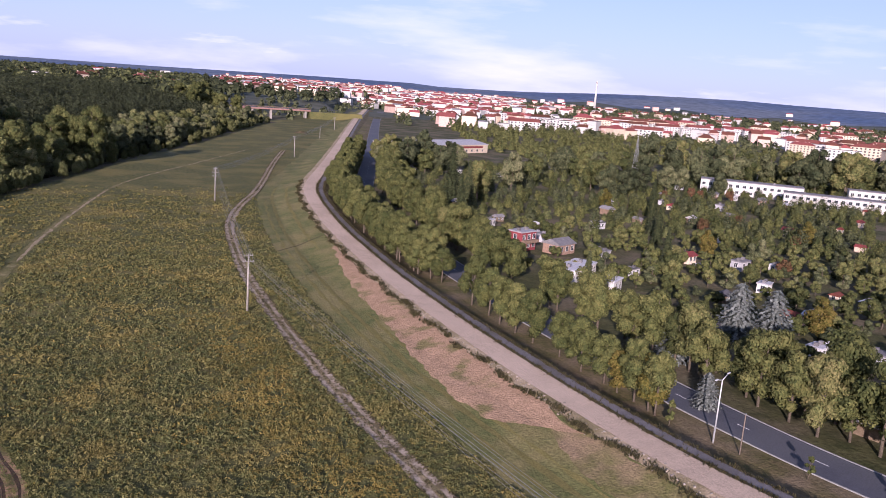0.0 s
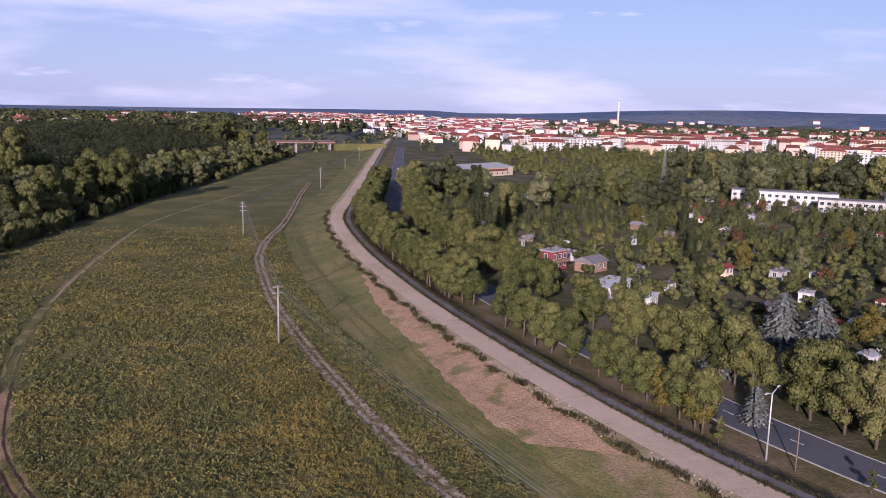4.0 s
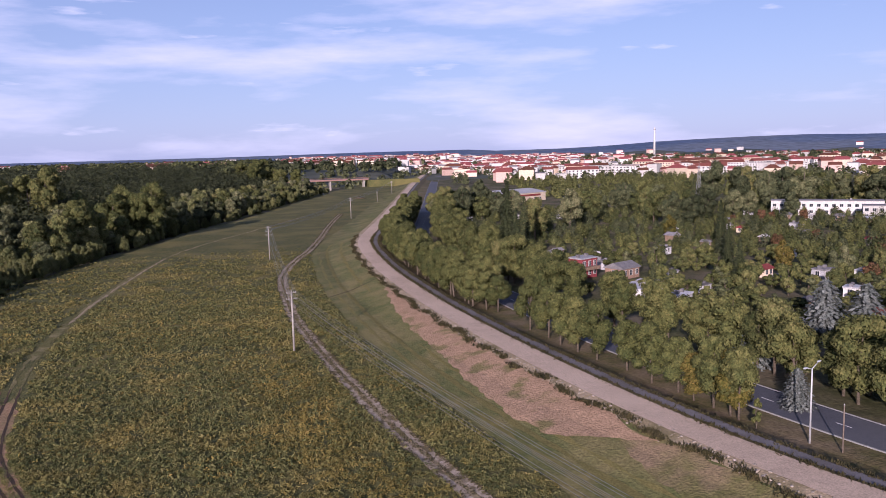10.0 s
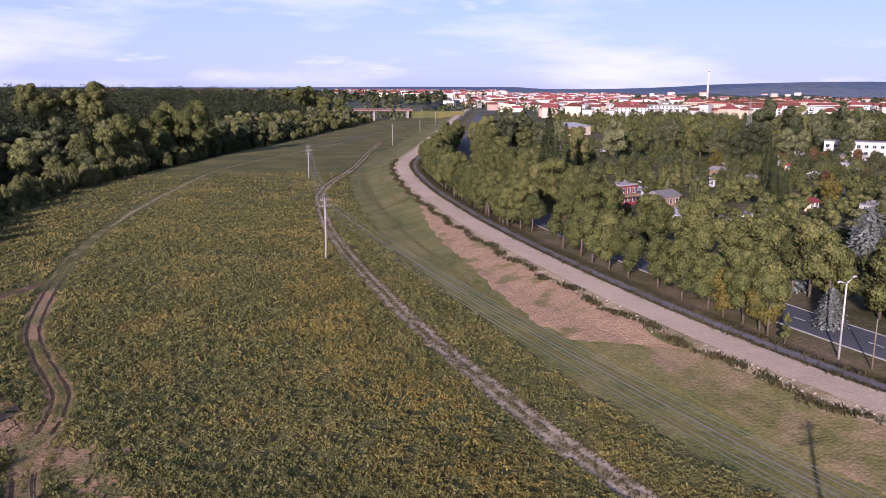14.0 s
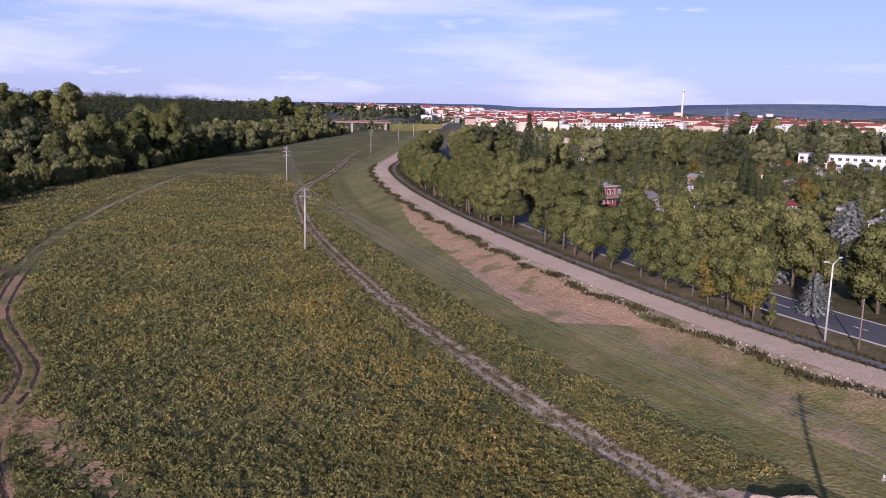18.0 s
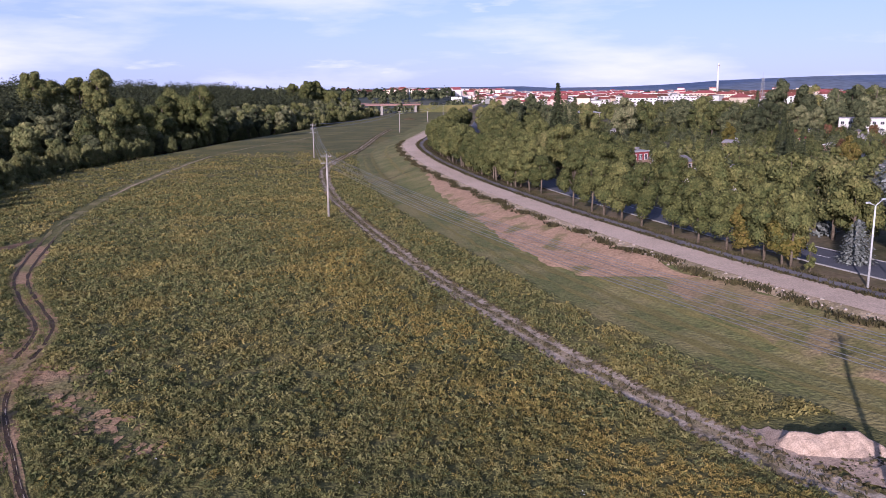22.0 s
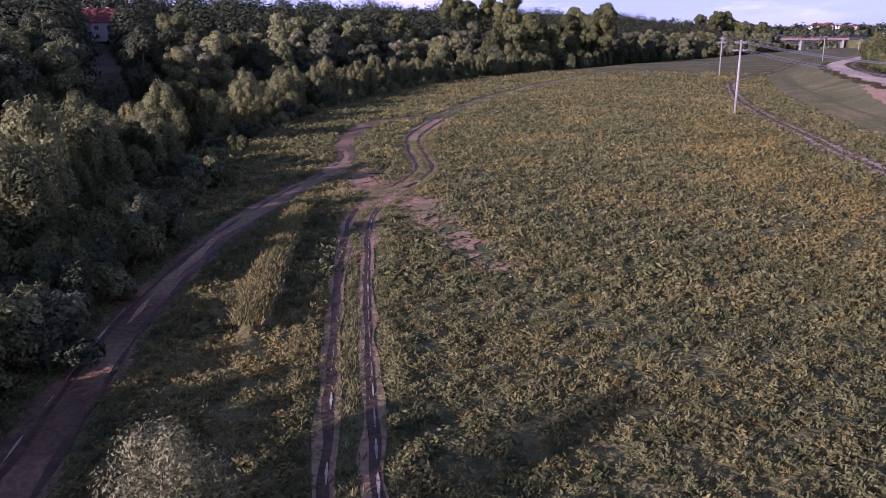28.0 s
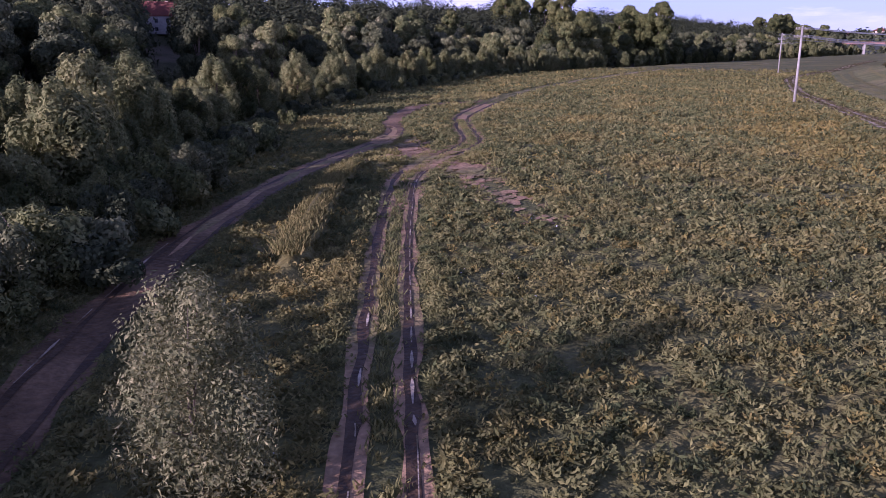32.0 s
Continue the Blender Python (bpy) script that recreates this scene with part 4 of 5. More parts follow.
WOOD = sorted(spots, key=lambda p: -float(offset(BANK, [p[0]], [p[1]])[0]) + 0.04 * p[1])
close = [tree("forest_tree", "dark green leafy tree of the riverside wood", "tree", "riverside wood", 16.5, 0.3, 5.2, 30, 15000, 0.34, 280 + k, ("wood", "willow", "fruit", "wood")[k], 0.3, "round", 0.0, (0.22, 0.42)) for k in range(4)]
CLOSE = [p for p in WOOD[:300] if p[1] < 215]
plant(close, CLOSE, (0.9, 1.12), rng, (0.9, 1.12))
plant(woods, [p for p in WOOD[:300] if p[1] >= 215], (0.8, 1.2), rng, (0.8, 1.15))
poplars = [tree("tall_poplar", "tall dark full-crowned tree rising above the wood", "tree", "tall trees above the wood", 24.0, 3.0, 7.4, 40, 14000, 0.55, 266 + k, "lime", 0.4, "round", 0.0, (0.2, 0.36)) for k in range(2)]
tops = []
for x, y, n, wide in ((-60, 354, 4, 5), (-42, 392, 6, 9), (-95, 410, 5, 14), (56, 790, 10, 24), (40, 800, 5, 20)):
    tops += [(x + rng.uniform(-wide, wide), y + rng.uniform(-wide, wide)) for _ in range(n)]
plant(poplars, tops, (0.98, 1.28), rng)
# unseen trees left of and behind the view, added to shade road and wood
shade = [(-33 - 11 * q + rng.uniform(-1.5, 1.5), 8 + 32 * q) for q in np.linspace(0, 1, 13)] + [(-38 - 11 * q + rng.uniform(-1.5, 1.5), 6 + 32 * q) for q in np.linspace(0, 1, 9)] + [(-50, 44), (-54, 38), (-46, 28), (-42, 12)]
shade += [(-40 + 3.1 * k + rng.uniform(-1.5, 1.5), -14 + 2.2 * k + rng.uniform(-2, 2)) for k in range(6)] + [(-46 + 3 * k, -22 + 2 * k) for k in range(7)]
shade += [(-2.9 - 1.25 * (y - 14.6) - rng.uniform(12, 34), y) for y in np.arange(66, 132, 4.4)] + [(-47 - 4 * (k % 4) + rng.uniform(-1.5, 1.5), -2 + 4.4 * (k // 2) + rng.uniform(-1.5, 1.5)) for k in range(14)]
plant([tree("bank_tree", "tall leafy tree out of view by the river, added to cast shade", "tree", "bank trees", 12.0, 0.8, 4.2, 30, 9000, 0.42, 270, "wood", 0.22)], shade, (0.78, 1.05), rng)
# three more out of view, close to the dirt road, added for their shadows
plant([tree("bank_tree", "dark bushy tree out of view beside the dirt road, added to shade it", "tree", "bank trees", 8.0, 0.2, 2.7, 26, 9000, 0.3, 275, "wood", 0.16)], [(-23.2, 14.0), (-24.4, 17.2), (-26.0, 20.4)], (0.9, 1.05), rng)


def far_wood(name, label, spots, height, leaves, size, seed, material):
    """Distant trees, too many to count, as one mass of leaf clumps."""
    r = np.random.default_rng(seed)
    c = np.array(spots)
    h = r.uniform(0.6, 1.15, len(c)) * height
    who = r.integers(0, len(c), leaves * len(c))
    v = r.normal(0, 1, (len(who), 3))
    v[:, 2] = np.abs(v[:, 2]) * 1.0 + 0.0
    v /= np.linalg.norm(v, axis=1)[:, None]
    p = np.column_stack([c[who], land(c[:, 0], c[:, 1])[who]]) + v * (h[who] * np.array([[0.42], [0.42], [1.0]])).T * r.uniform(0.5, 1.0, (len(who), 1))
    return tagged(new(name, quads(name, leaf_quads(p, v, size, r), material)), label, "trees", kind="stuff")


def scatter(n, inside, seed):
    r = random.Random(seed)
    out = []
    while len(out) < n:
        d, a = math.sqrt(r.uniform(0.02, 1)) * 4100, math.radians(r.uniform(-40, 62))
        x, y = d * math.sin(a), d * math.cos(a)
        if inside(x, y, d, math.degrees(a)):
            out.append((x, y))
    return out


far_wood("far_wood", "distant mixed woodland beyond the river", scatter(3600, lambda x, y, d, a: (a < 4.5 or (d > 1150 and a < 13)) and (d > 800 or a < -14 - 0.01 * d) and 330 < d < 2300, 5), 16, 34, 4.6, 301, "wood")
far_wood("town_trees", "distant green trees between the houses", scatter(3000, lambda x, y, d, a: 5 < a and 850 < d < 2700 and abs(offset(DIKE, [x], [y])[0] - 10) > 30 and x + 0.6 * y > 420, 6), 13, 30, 3.2, 302, "wood")
far_wood("hedge_trees", "distant rows of trees on the plain", scatter(3200, lambda x, y, d, a: 1500 < d < 3000 and (abs(math.sin(d / 130 + a / 7)) < 0.35 or a < 4), 7), 13, 18, 8.0, 303, "wood")
far_wood("wood_interior", "dense dark trees deeper in the riverside wood", WOOD[300:], 19, 1100, 0.9, 304, "wood")
for k, (material, tall) in enumerate((("fruit", 6.4), ("lime", 6.0), ("fruit", 5.2), ("wood", 7.0), ("willow", 4.6))):
    far_wood("garden_thicket", "dense bushy trees deeper in the allotments", GARDEN[300 + k::5], tall, 460, 0.48, 305 + 20 * k, material)
far_wood("pale_wood", "paler grey-green trees scattered through the distant wood", scatter(1900, lambda x, y, d, a: a < 3.5 and (d > 800 or a < -14 - 0.01 * d) and 330 < d < 2300, 15), 17, 40, 3.6, 311, "willow")
near_town = []
tries = random.Random(77)
while len(near_town) < 520:
    d, a = tries.uniform(430, 960), math.radians(tries.uniform(13, 50))
    x, y = d * math.sin(a), d * math.cos(a)
    if x - 0.30 * y > 62 and (y > 480 or x > 345) and not (590 < x < 860 and 540 < y < 720) and math.hypot(x - 181, y - 526) > 62:
        near_town.append((x, y))
far_wood("town_edge_trees", "green trees between the gardens and the town", near_town, 9.5, 260, 1.15, 306, "fruit")
far_wood("undergrowth", "dark undergrowth along the far river bank", [along(BANK, -rng.uniform(43, 60), rng.uniform(30, 330)) for _ in range(420)], 4.5, 620, 0.34, 307, "wood")


# ---- poles, lamps, wires ----
def power_pole(label, height, arms, at, turn, spread=1.6):
    """A concrete pole with crossarms: (height, half width) each."""
    t = thing("power_pole", label, "pole", "power poles", at=put(*at, turn=turn))
    bm = bmesh.new()
    bar(bm, (0, 0, -0.4), (0, 0, height), 0.24, 0.15, 12)
    part("shaft", bm_mesh("shaft", bm, "concrete", True), t, label="pale tapered concrete shaft")
    for z, half in arms:
        bm = bmesh.new()
        box(bm, 0, 0.17, z, 2 * half, 0.11, 0.13, bevel=0.015)
        arm = part("crossarm", bm_mesh("crossarm", bm, "concrete"), t)
        for x in (-half + 0.1, -half * 0.45, half * 0.45, half - 0.1):
            bm = bmesh.new()
            bar(bm, (x, 0.17, z + 0.13), (x, 0.17, z + 0.36), 0.035, 0.03, 6)
            bar(bm, (x, 0.17, z + 0.20), (x, 0.17, z + 0.26), 0.085, 0.07, 8)
            bar(bm, (x, 0.17, z + 0.28), (x, 0.17, z + 0.36), 0.075, 0.045, 8)
            part("insulator", bm_mesh("insulator", bm, "glazed", True), arm)
    return t


P = [(27.8, 33.0, 11.6), (8.1, 155.0, 12.2), (13.4, 296.0, 12.6), (72, 462, 12.2), (150, 700, 12.2)]
ARMS = ((10.3, 1.15), (11.5, 0.95))
for k, (x, y, h) in enumerate(P):
    arms = ((9.2, 1.1), (10.6, 1.1), (11.9, 0.85)) if k == 2 else ((h - 1.75, 1.15), (h - 0.55, 0.95))
    power_pole("pale concrete power pole with %s crossarms in the meadow" % ("three" if k == 2 else "two"), h, arms, (x, y), 8 if k < 2 else -12)
power_pole("small pale concrete pole beside the far track", 8.5, ((7.6, 0.8),), (117, 605), -15)


def wire(a, b, sag, r=0.022):
    v, f = [], []
    a, b = np.array(a, float), np.array(b, float)
    d = (b - a) / np.linalg.norm(b - a)
    s = np.cross(d, (0, 0, 1))
    u = np.cross(s, d)
    n = 22
    for k in range(n + 1):
        q = k / n
        p = a + (b - a) * q - np.array([0, 0, 4 * sag * q * (1 - q)])
        for w in range(4):
            v.append(p + r * (s * math.cos(w * math.pi / 2) + u * math.sin(w * math.pi / 2)))
        if k:
            for w in range(4):
                f.append((4 * k - 4 + w, 4 * k - 4 + (w + 1) % 4, 4 * k + (w + 1) % 4, 4 * k + w))
    return mesh("cable", v, f, "cable", True)


for k in range(len(P) - 1):
    (x0, y0, h0), (x1, y1, h1) = P[k], P[k + 1]
    span = thing("power_line", "thin sagging power cables between concrete poles", "cables", "power lines")
    d = Vector((x1 - x0, y1 - y0, 0)).normalized()
    s = Vector((d.y, -d.x, 0))
    for drop, half in ((1.4, 1.05), (0.2, 0.85)):
        for w in (-1, -0.45, 0.45, 1):
            a = (x0 + s.x * w * half, y0 + s.y * w * half, land([x0], [y0])[0] + h0 - drop)
            b = (x1 + s.x * w * half, y1 + s.y * w * half, land([x1], [y1])[0] + h1 - drop)
            part("cable", wire(a, b, 1.5), span)
    # the line that runs on behind the camera
    if k == 0:
        for drop, half in ((1.4, 1.05), (0.2, 0.85)):
            for w in (-1, -0.45, 0.45, 1):
                part("cable", wire((x0 + s.x * w * half, y0 + s.y * w * half, h0 - drop), (x0 + 19 + s.x * w * half, y0 - 120 + s.y * w * half, 12 - drop), 1.4), span)


def street_lamp(x, y, turn, h=9.6):
    t = thing("street_lamp", "tall grey street lamp with two arms on the verge", "street lamp", "street lamps", at=put(x, y, turn=turn))
    bm = bmesh.new()
    bar(bm, (0, 0, -0.3), (0, 0, 2.6), 0.15, 0.13, 12)
    part("base", bm_mesh("base", bm, "kerb", True), t, label="darker lower section of the lamp")
    bm = bmesh.new()
    bar(bm, (0, 0, 2.6), (0, 0, h), 0.12, 0.085, 12)
    part("pole", bm_mesh("pole", bm, "lampgrey", True), t)
    for side in (-1, 1):
        bm = bmesh.new()
        bar(bm, (0, 0, h - 0.08), (side * 1.9, 0, h + 0.42), 0.06, 0.05, 8)
        arm = part("arm", bm_mesh("arm", bm, "lampgrey", True), t)
        bm = bmesh.new()
        box(bm, side * 2.15, 0, h + 0.38, 0.75, 0.30, 0.16, bevel=0.05)
        part("lamp_head", bm_mesh("lamp_head", bm, "lampgrey"), arm, label="flat pale lamp head")
    return t


street_lamp(64.3, 80.6, 28)
post = thing("wooden_post", "thin weathered wooden post on the street verge", "post", at=put(65.6, 76.6))
bm = bmesh.new()
bar(bm, (0, 0, -0.3), (0, 0, 6.0), 0.11, 0.08, 8)
part("shaft", bm_mesh("shaft", bm, "timber", True), post)
bm = bmesh.new()
bar(bm, (0, 0, 5.95), (0, 0, 6.12), 0.095, 0.03, 8)
part("cap", bm_mesh("cap", bm, "steel", True), post)


def lattice_mast(x, y, h, foot, label):
    t = thing("lattice_mast", label, "mast", at=put(x, y, turn=20))
    corner = [(-1, -1), (1, -1), (1, 1), (-1, 1)]
    for a, b in corner:
        bm = bmesh.new()
        bar(bm, (a * foot, b * foot, -0.3), (a * 0.3, b * 0.3, h), 0.10, 0.06, 6)
        part("leg", bm_mesh("leg", bm, "cable"), t)
    n = 13
    for k in range(n):
        z0, z1 = h * k / n, h * (k + 1) / n
        w0, w1 = foot + (0.3 - foot) * k / n, foot + (0.3 - foot) * (k + 1) / n
        bm = bmesh.new()
        for q in range(4):
            (a, b), (c, d) = corner[q], corner[(q + 1) % 4]
            bar(bm, (a * w0, b * w0, z0), (c * w1, d * w1, z1), 0.032, sides=5)
            bar(bm, (c * w0, d * w0, z0), (a * w1, b * w1, z1), 0.032, sides=5)
            bar(bm, (a * w1, b * w1, z1), (c * w1, d * w1, z1), 0.032, sides=5)
        part("bracing", bm_mesh("bracing", bm, "cable"), t)
    bm = bmesh.new()
    bar(bm, (0, 0, h), (0, 0, h + 3), 0.06, 0.03, 6)
    part("aerial", bm_mesh("aerial", bm, "steel"), t)
    return t


lattice_mast(225, 342, 27, 1.5, "slim grey lattice mast above the garden trees")
tower = thing("tall_chimney", "tall slender white chimney on the horizon", "chimney", at=put(1287, 2139, 0))
bm = bmesh.new()
bar(bm, (0, 0, 0), (0, 0, 92), 3.6, 2.4, 14)
part("shaft", bm_mesh("shaft", bm, "white", True), tower)
bm = bmesh.new()
bar(bm, (0, 0, 84), (0, 0, 87), 3.1, 3.1, 14)
part("platform", bm_mesh("platform", bm, "concrete", True), tower)


# ---- houses ----
def window_set(parent, wall, w, h, frame_material="white"):
    frame_bm = bmesh.new()
    for x, z, sx, sz in ((0, 0, w + 0.16, 0.09), (0, h, w + 0.16, 0.09), (-w / 2, 0, 0.09, h), (w / 2, 0, 0.09, h), (0, 0, 0.06, h)):
        box(frame_bm, x, 0, z, sx, 0.14, sz)
    return bm_mesh("frame", frame_bm, frame_material), block("pane", (w, 0.05, h), "glass")


PANES = {}


def add_window(parent, x, y, z, w, h, turn=0.0, framed=True):
    if (w, h) not in PANES:
        PANES[w, h] = window_set(None, None, w, h)
    frame_me, pane_me = PANES[w, h]
    win = part("window", pane_me, parent, pose(x, y, z, 0, 0, turn))
    if framed:
        part("frame", frame_me, win)


def roof_mesh(kind, lx, ly, z, rise, over=0.4):
    v = []
    x, y = lx / 2 + over, ly / 2 + over
    if kind == "gable":
        v = [(-x, -y, z), (x, -y, z), (x, y, z), (-x, y, z), (-x, 0, z + rise), (x, 0, z + rise)]
    else:
        v = [(-x, -y, z), (x, -y, z), (x, y, z), (-x, y, z), (-x + y, 0, z + rise), (x - y, 0, z + rise)]
    v += [(a, b, c - 0.25) for a, b, c in v[:4]]
    f = [(0, 1, 5, 4), (2, 3, 4, 5), (3, 0, 4), (1, 2, 5), (6, 7, 1, 0), (7, 8, 2, 1), (8, 9, 3, 2), (9, 6, 0, 3), (9, 8, 7, 6)]
    return v, f


def house(name, label, category, group, lx, ly, storeys, wall, roof, kind="gable", rise=3.0, bays=5, glazed=True, step=2.9, framed=True):
    t = thing(name, label, category, group)
    h = storeys * step + 0.6
    part("wall", block("wall", (lx, ly, h), wall), t)
    if kind == "flat":
        bm = bmesh.new()
        box(bm, 0, 0, h + 0.004, lx + 0.5, ly + 0.5, 0.35, bevel=0.05)
        top = part("roof", bm_mesh("roof", bm, roof), t)
        for x in (-lx * 0.3, lx * 0.22):
            part("vent", block("vent", (0.9, 0.9, 0.8), "felt"), top, pose(x, 0, h + 0.355))
    else:
        top = part("roof", mesh("roof", *roof_mesh(kind, lx, ly, h, rise), roof), t)
        for x in (-lx * 0.28, lx * 0.25) if lx > 9 else ():
            part("chimney", block("chimney", (0.9, 0.7, 1.6), "pink"), top, pose(x, 0.6, h + rise * 0.72))
    if glazed and not framed:
        for s in range(storeys):
            bm = bmesh.new()
            for b in range(bays):
                box(bm, lx * ((b + 0.5) / bays - 0.5), -ly / 2 - 0.01, 0.95 + s * step, 1.7, 0.06, 1.5)
            tagged(part("window_row", bm_mesh("window_row", bm, "glass"), t), kind="stuff")
    elif glazed:
        for s in range(storeys):
            for b in range(bays):
                x = lx * ((b + 0.5) / bays - 0.5)
                add_window(t, x, -ly / 2 - 0.01, 0.95 + s * step, 1.7 if lx > 15 else 1.2, 1.5, 0, framed)
        for s in range(storeys):
            add_window(t, -lx / 2 - 0.01, 0, 0.95 + s * step, 1.7 if lx > 15 else 1.2, 1.5, 90, framed)
    return t


def spread(kinds, places, rng):
    fresh = list(kinds)
    for x, y, turn, s in places:
        k = kinds[rng.randrange(len(kinds))]
        m = put(x, y, turn=turn, s=s, rng=rng)
        if k in fresh:
            fresh.remove(k)
            k.matrix_basis = m
        else:
            old = k.matrix_basis.copy()
            k.matrix_basis = Matrix.Identity(4)
            copy_thing(k, m)
            k.matrix_basis = old
    for k in fresh:
        for o in (*k.children_recursive, k):
            bpy.data.objects.remove(o)


rng = random.Random(23)
# garden sheds
sheds = [house("garden_shed", lab, "shed", "garden sheds", lx, ly, 1, wall, roof, kind, 1.1, 2, True, 2.2) for lab, lx, ly, wall, roof, kind in (
    ("small brown boarded garden shed with a felt roof", 5.0, 3.6, "boards", "felt", "gable"),
    ("white garden shed with a pale sheet roof", 4.6, 3.4, "white", "sheet", "flat"),
    ("small garden hut with a red roof", 4.4, 3.6, "cream", "redpaint", "gable"),
    ("grey garden hut with a flat felt roof", 5.5, 3.8, "sheet", "felt", "flat"),
    ("brown hut with a pale sheet roof", 5.2, 4.0, "boards", "sheet", "gable"))]
spread(sheds, [(x, y, rng.choice((20, 110, 35)), rng.uniform(0.62, 0.95)) for x, y in SHEDS[:84]], rng)
lodge = house("garden_lodge", "two-storey dark red garden lodge with balcony and pale roof", "house", "", 7.0, 5.0, 2, "redpaint", "sheet", "flat", 1, 3, True, 2.5)
lodge.matrix_basis = put(96, 208, turn=25)
part("balcony", block("balcony", (7.0, 1.2, 0.9), "boards"), lodge, pose(0, -3.1, 2.5))
annex = house("garden_house", "brown garden house with a shallow purple-grey gable roof", "house", "", 8.0, 6.0, 1, "boards", "felt", "gable", 1.4, 3, True, 2.6)
annex.matrix_basis = put(106, 203, turn=25)
depot = house("garage_row", "low white garages with a pale flat roof", "garages", "", 15.0, 6.0, 1, "white", "sheet", "flat", 1, 5, True, 2.5)
depot.matrix_basis = put(95, 174, turn=38)
house("white_outbuilding", "small white outbuilding beside the garages", "shed", "", 6.0, 4.0, 1, "white", "sheet", "flat", 1, 2, True, 2.4).matrix_basis = put(97, 160, turn=38)

# school blocks, sports hall
school = house("school_block", "long white two-storey school block with a flat roof", "school", "school blocks", 52, 11, 2, "white", "felt", "flat", 1, 15, True, 3.3)
school.matrix_basis = put(297, 337, turn=-40)
wing = house("school_wing", "lower white school wing with rows of small windows", "school", "school blocks", 48, 10, 2, "white", "felt", "flat", 1, 15, True, 2.9)
wing.matrix_basis = put(312, 294, turn=-42)
house("school_annex", "white school annex behind trees", "school", "school blocks", 30, 10, 2, "white", "felt", "flat", 1, 9, True, 3.2).matrix_basis = put(362, 312, turn=-42)
hall = thing("sports_hall", "large white hall with a pale roof and orange band", "hall", at=put(181, 526, turn=28))
part("wall", block("wall", (88, 30, 6.2), "cream"), hall)
part("roof", mesh("roof", *roof_mesh("gable", 88, 30, 6.2, 2.2, 0.5), "sheet"), hall)
part("band", block("band", (60, 0.25, 1.4), "redpaint"), hall, pose(8, -15.14, 3.6))
part("entrance", block("entrance", (16, 9, 7.6), "white"), hall, pose(-46, -14, 0))
part("blue_front", block("blue_front", (7, 6, 5.4), "blue"), hall, pose(-57, -15, 0))
for k in range(12):
    add_window(hall, -28 + k * 6, -15.02, 1.1, 1.7, 1.5)

# the town
flats = [house("apartment_building", lab, "apartment house", "apartment houses", lx, 12, st, wall, roof, kind, 3.2, bays, True, 2.9, False) for lab, lx, st, wall, roof, kind, bays in (
    ("white apartment building with a red tiled roof", 34, 4, "white", "tile", "gable", 8),
    ("cream apartment building with a red hipped roof", 28, 5, "cream", "tile", "hip", 7),
    ("pale white flat-roofed apartment block", 38, 4, "white", "felt", "flat", 9))]
places = []
for k in range(26):
    q = k / 25
    places.append((440 + 330 * q + rng.uniform(-10, 10), 1010 - 60 * q + rng.uniform(-40, 60), -20 + rng.uniform(-12, 12), rng.uniform(0.8, 1.05)))
for k in range(14):
    places.append((690 + 22 * k + rng.uniform(-8, 8), 1120 - 14 * k + rng.uniform(-40, 40), -30 + rng.uniform(-12, 12), rng.uniform(0.85, 1.1)))
for k in range(15):
    places.append((660 + 30 * (k % 5) + rng.uniform(-8, 8), 560 + 45 * (k // 5) + 9 * (k % 5) + rng.uniform(-12, 12), -35 + rng.uniform(-15, 15), rng.uniform(0.85, 1.1)))
for k in range(20):
    a, d = radians(rng.uniform(15, 47)), rng.uniform(830, 1350)
    if d * math.sin(a) - 0.30 * d * math.cos(a) > 70:
        places.append((d * math.sin(a), d * math.cos(a), -math.degrees(a) + rng.choice((0, 0, 90)) + rng.uniform(-14, 14), rng.uniform(0.75, 1.1)))
spread(flats, places, rng)
homes = [house("town_house", lab, "house", "town houses", 14, 10, 3, wall, roof, kind, 3.2, 3, False) for lab, wall, roof, kind in (
    ("distant white house with a red roof", "white", "tile", "gable"), ("distant cream house with a red hipped roof", "cream", "tile", "hip"),
    ("distant pink-walled house with a red roof", "pink", "tile", "gable"), ("distant white block with a grey flat roof", "white", "felt", "flat"))]
places = []
for _ in range(330):
    d, a = rng.uniform(900, 2500), radians(rng.gauss(16, 8) if rng.random() < 0.7 else rng.uniform(30, 50))
    x, y = d * math.sin(a), d * math.cos(a)
    if 4 < math.degrees(a) and (x - 0.27 * y > 25 or d > 1300) and not (d < 1150 and math.degrees(a) < 20):
        places.append((x, y, rng.uniform(-40, 40), rng.uniform(0.8, 1.35)))
for _ in range(16):
    a = radians(rng.uniform(-10, 3))
    d = rng.uniform(900, 1700)
    places.append((d * math.sin(a), d * math.cos(a), rng.uniform(-40, 40), rng.uniform(0.8, 1.3)))
spread(homes, places, rng)


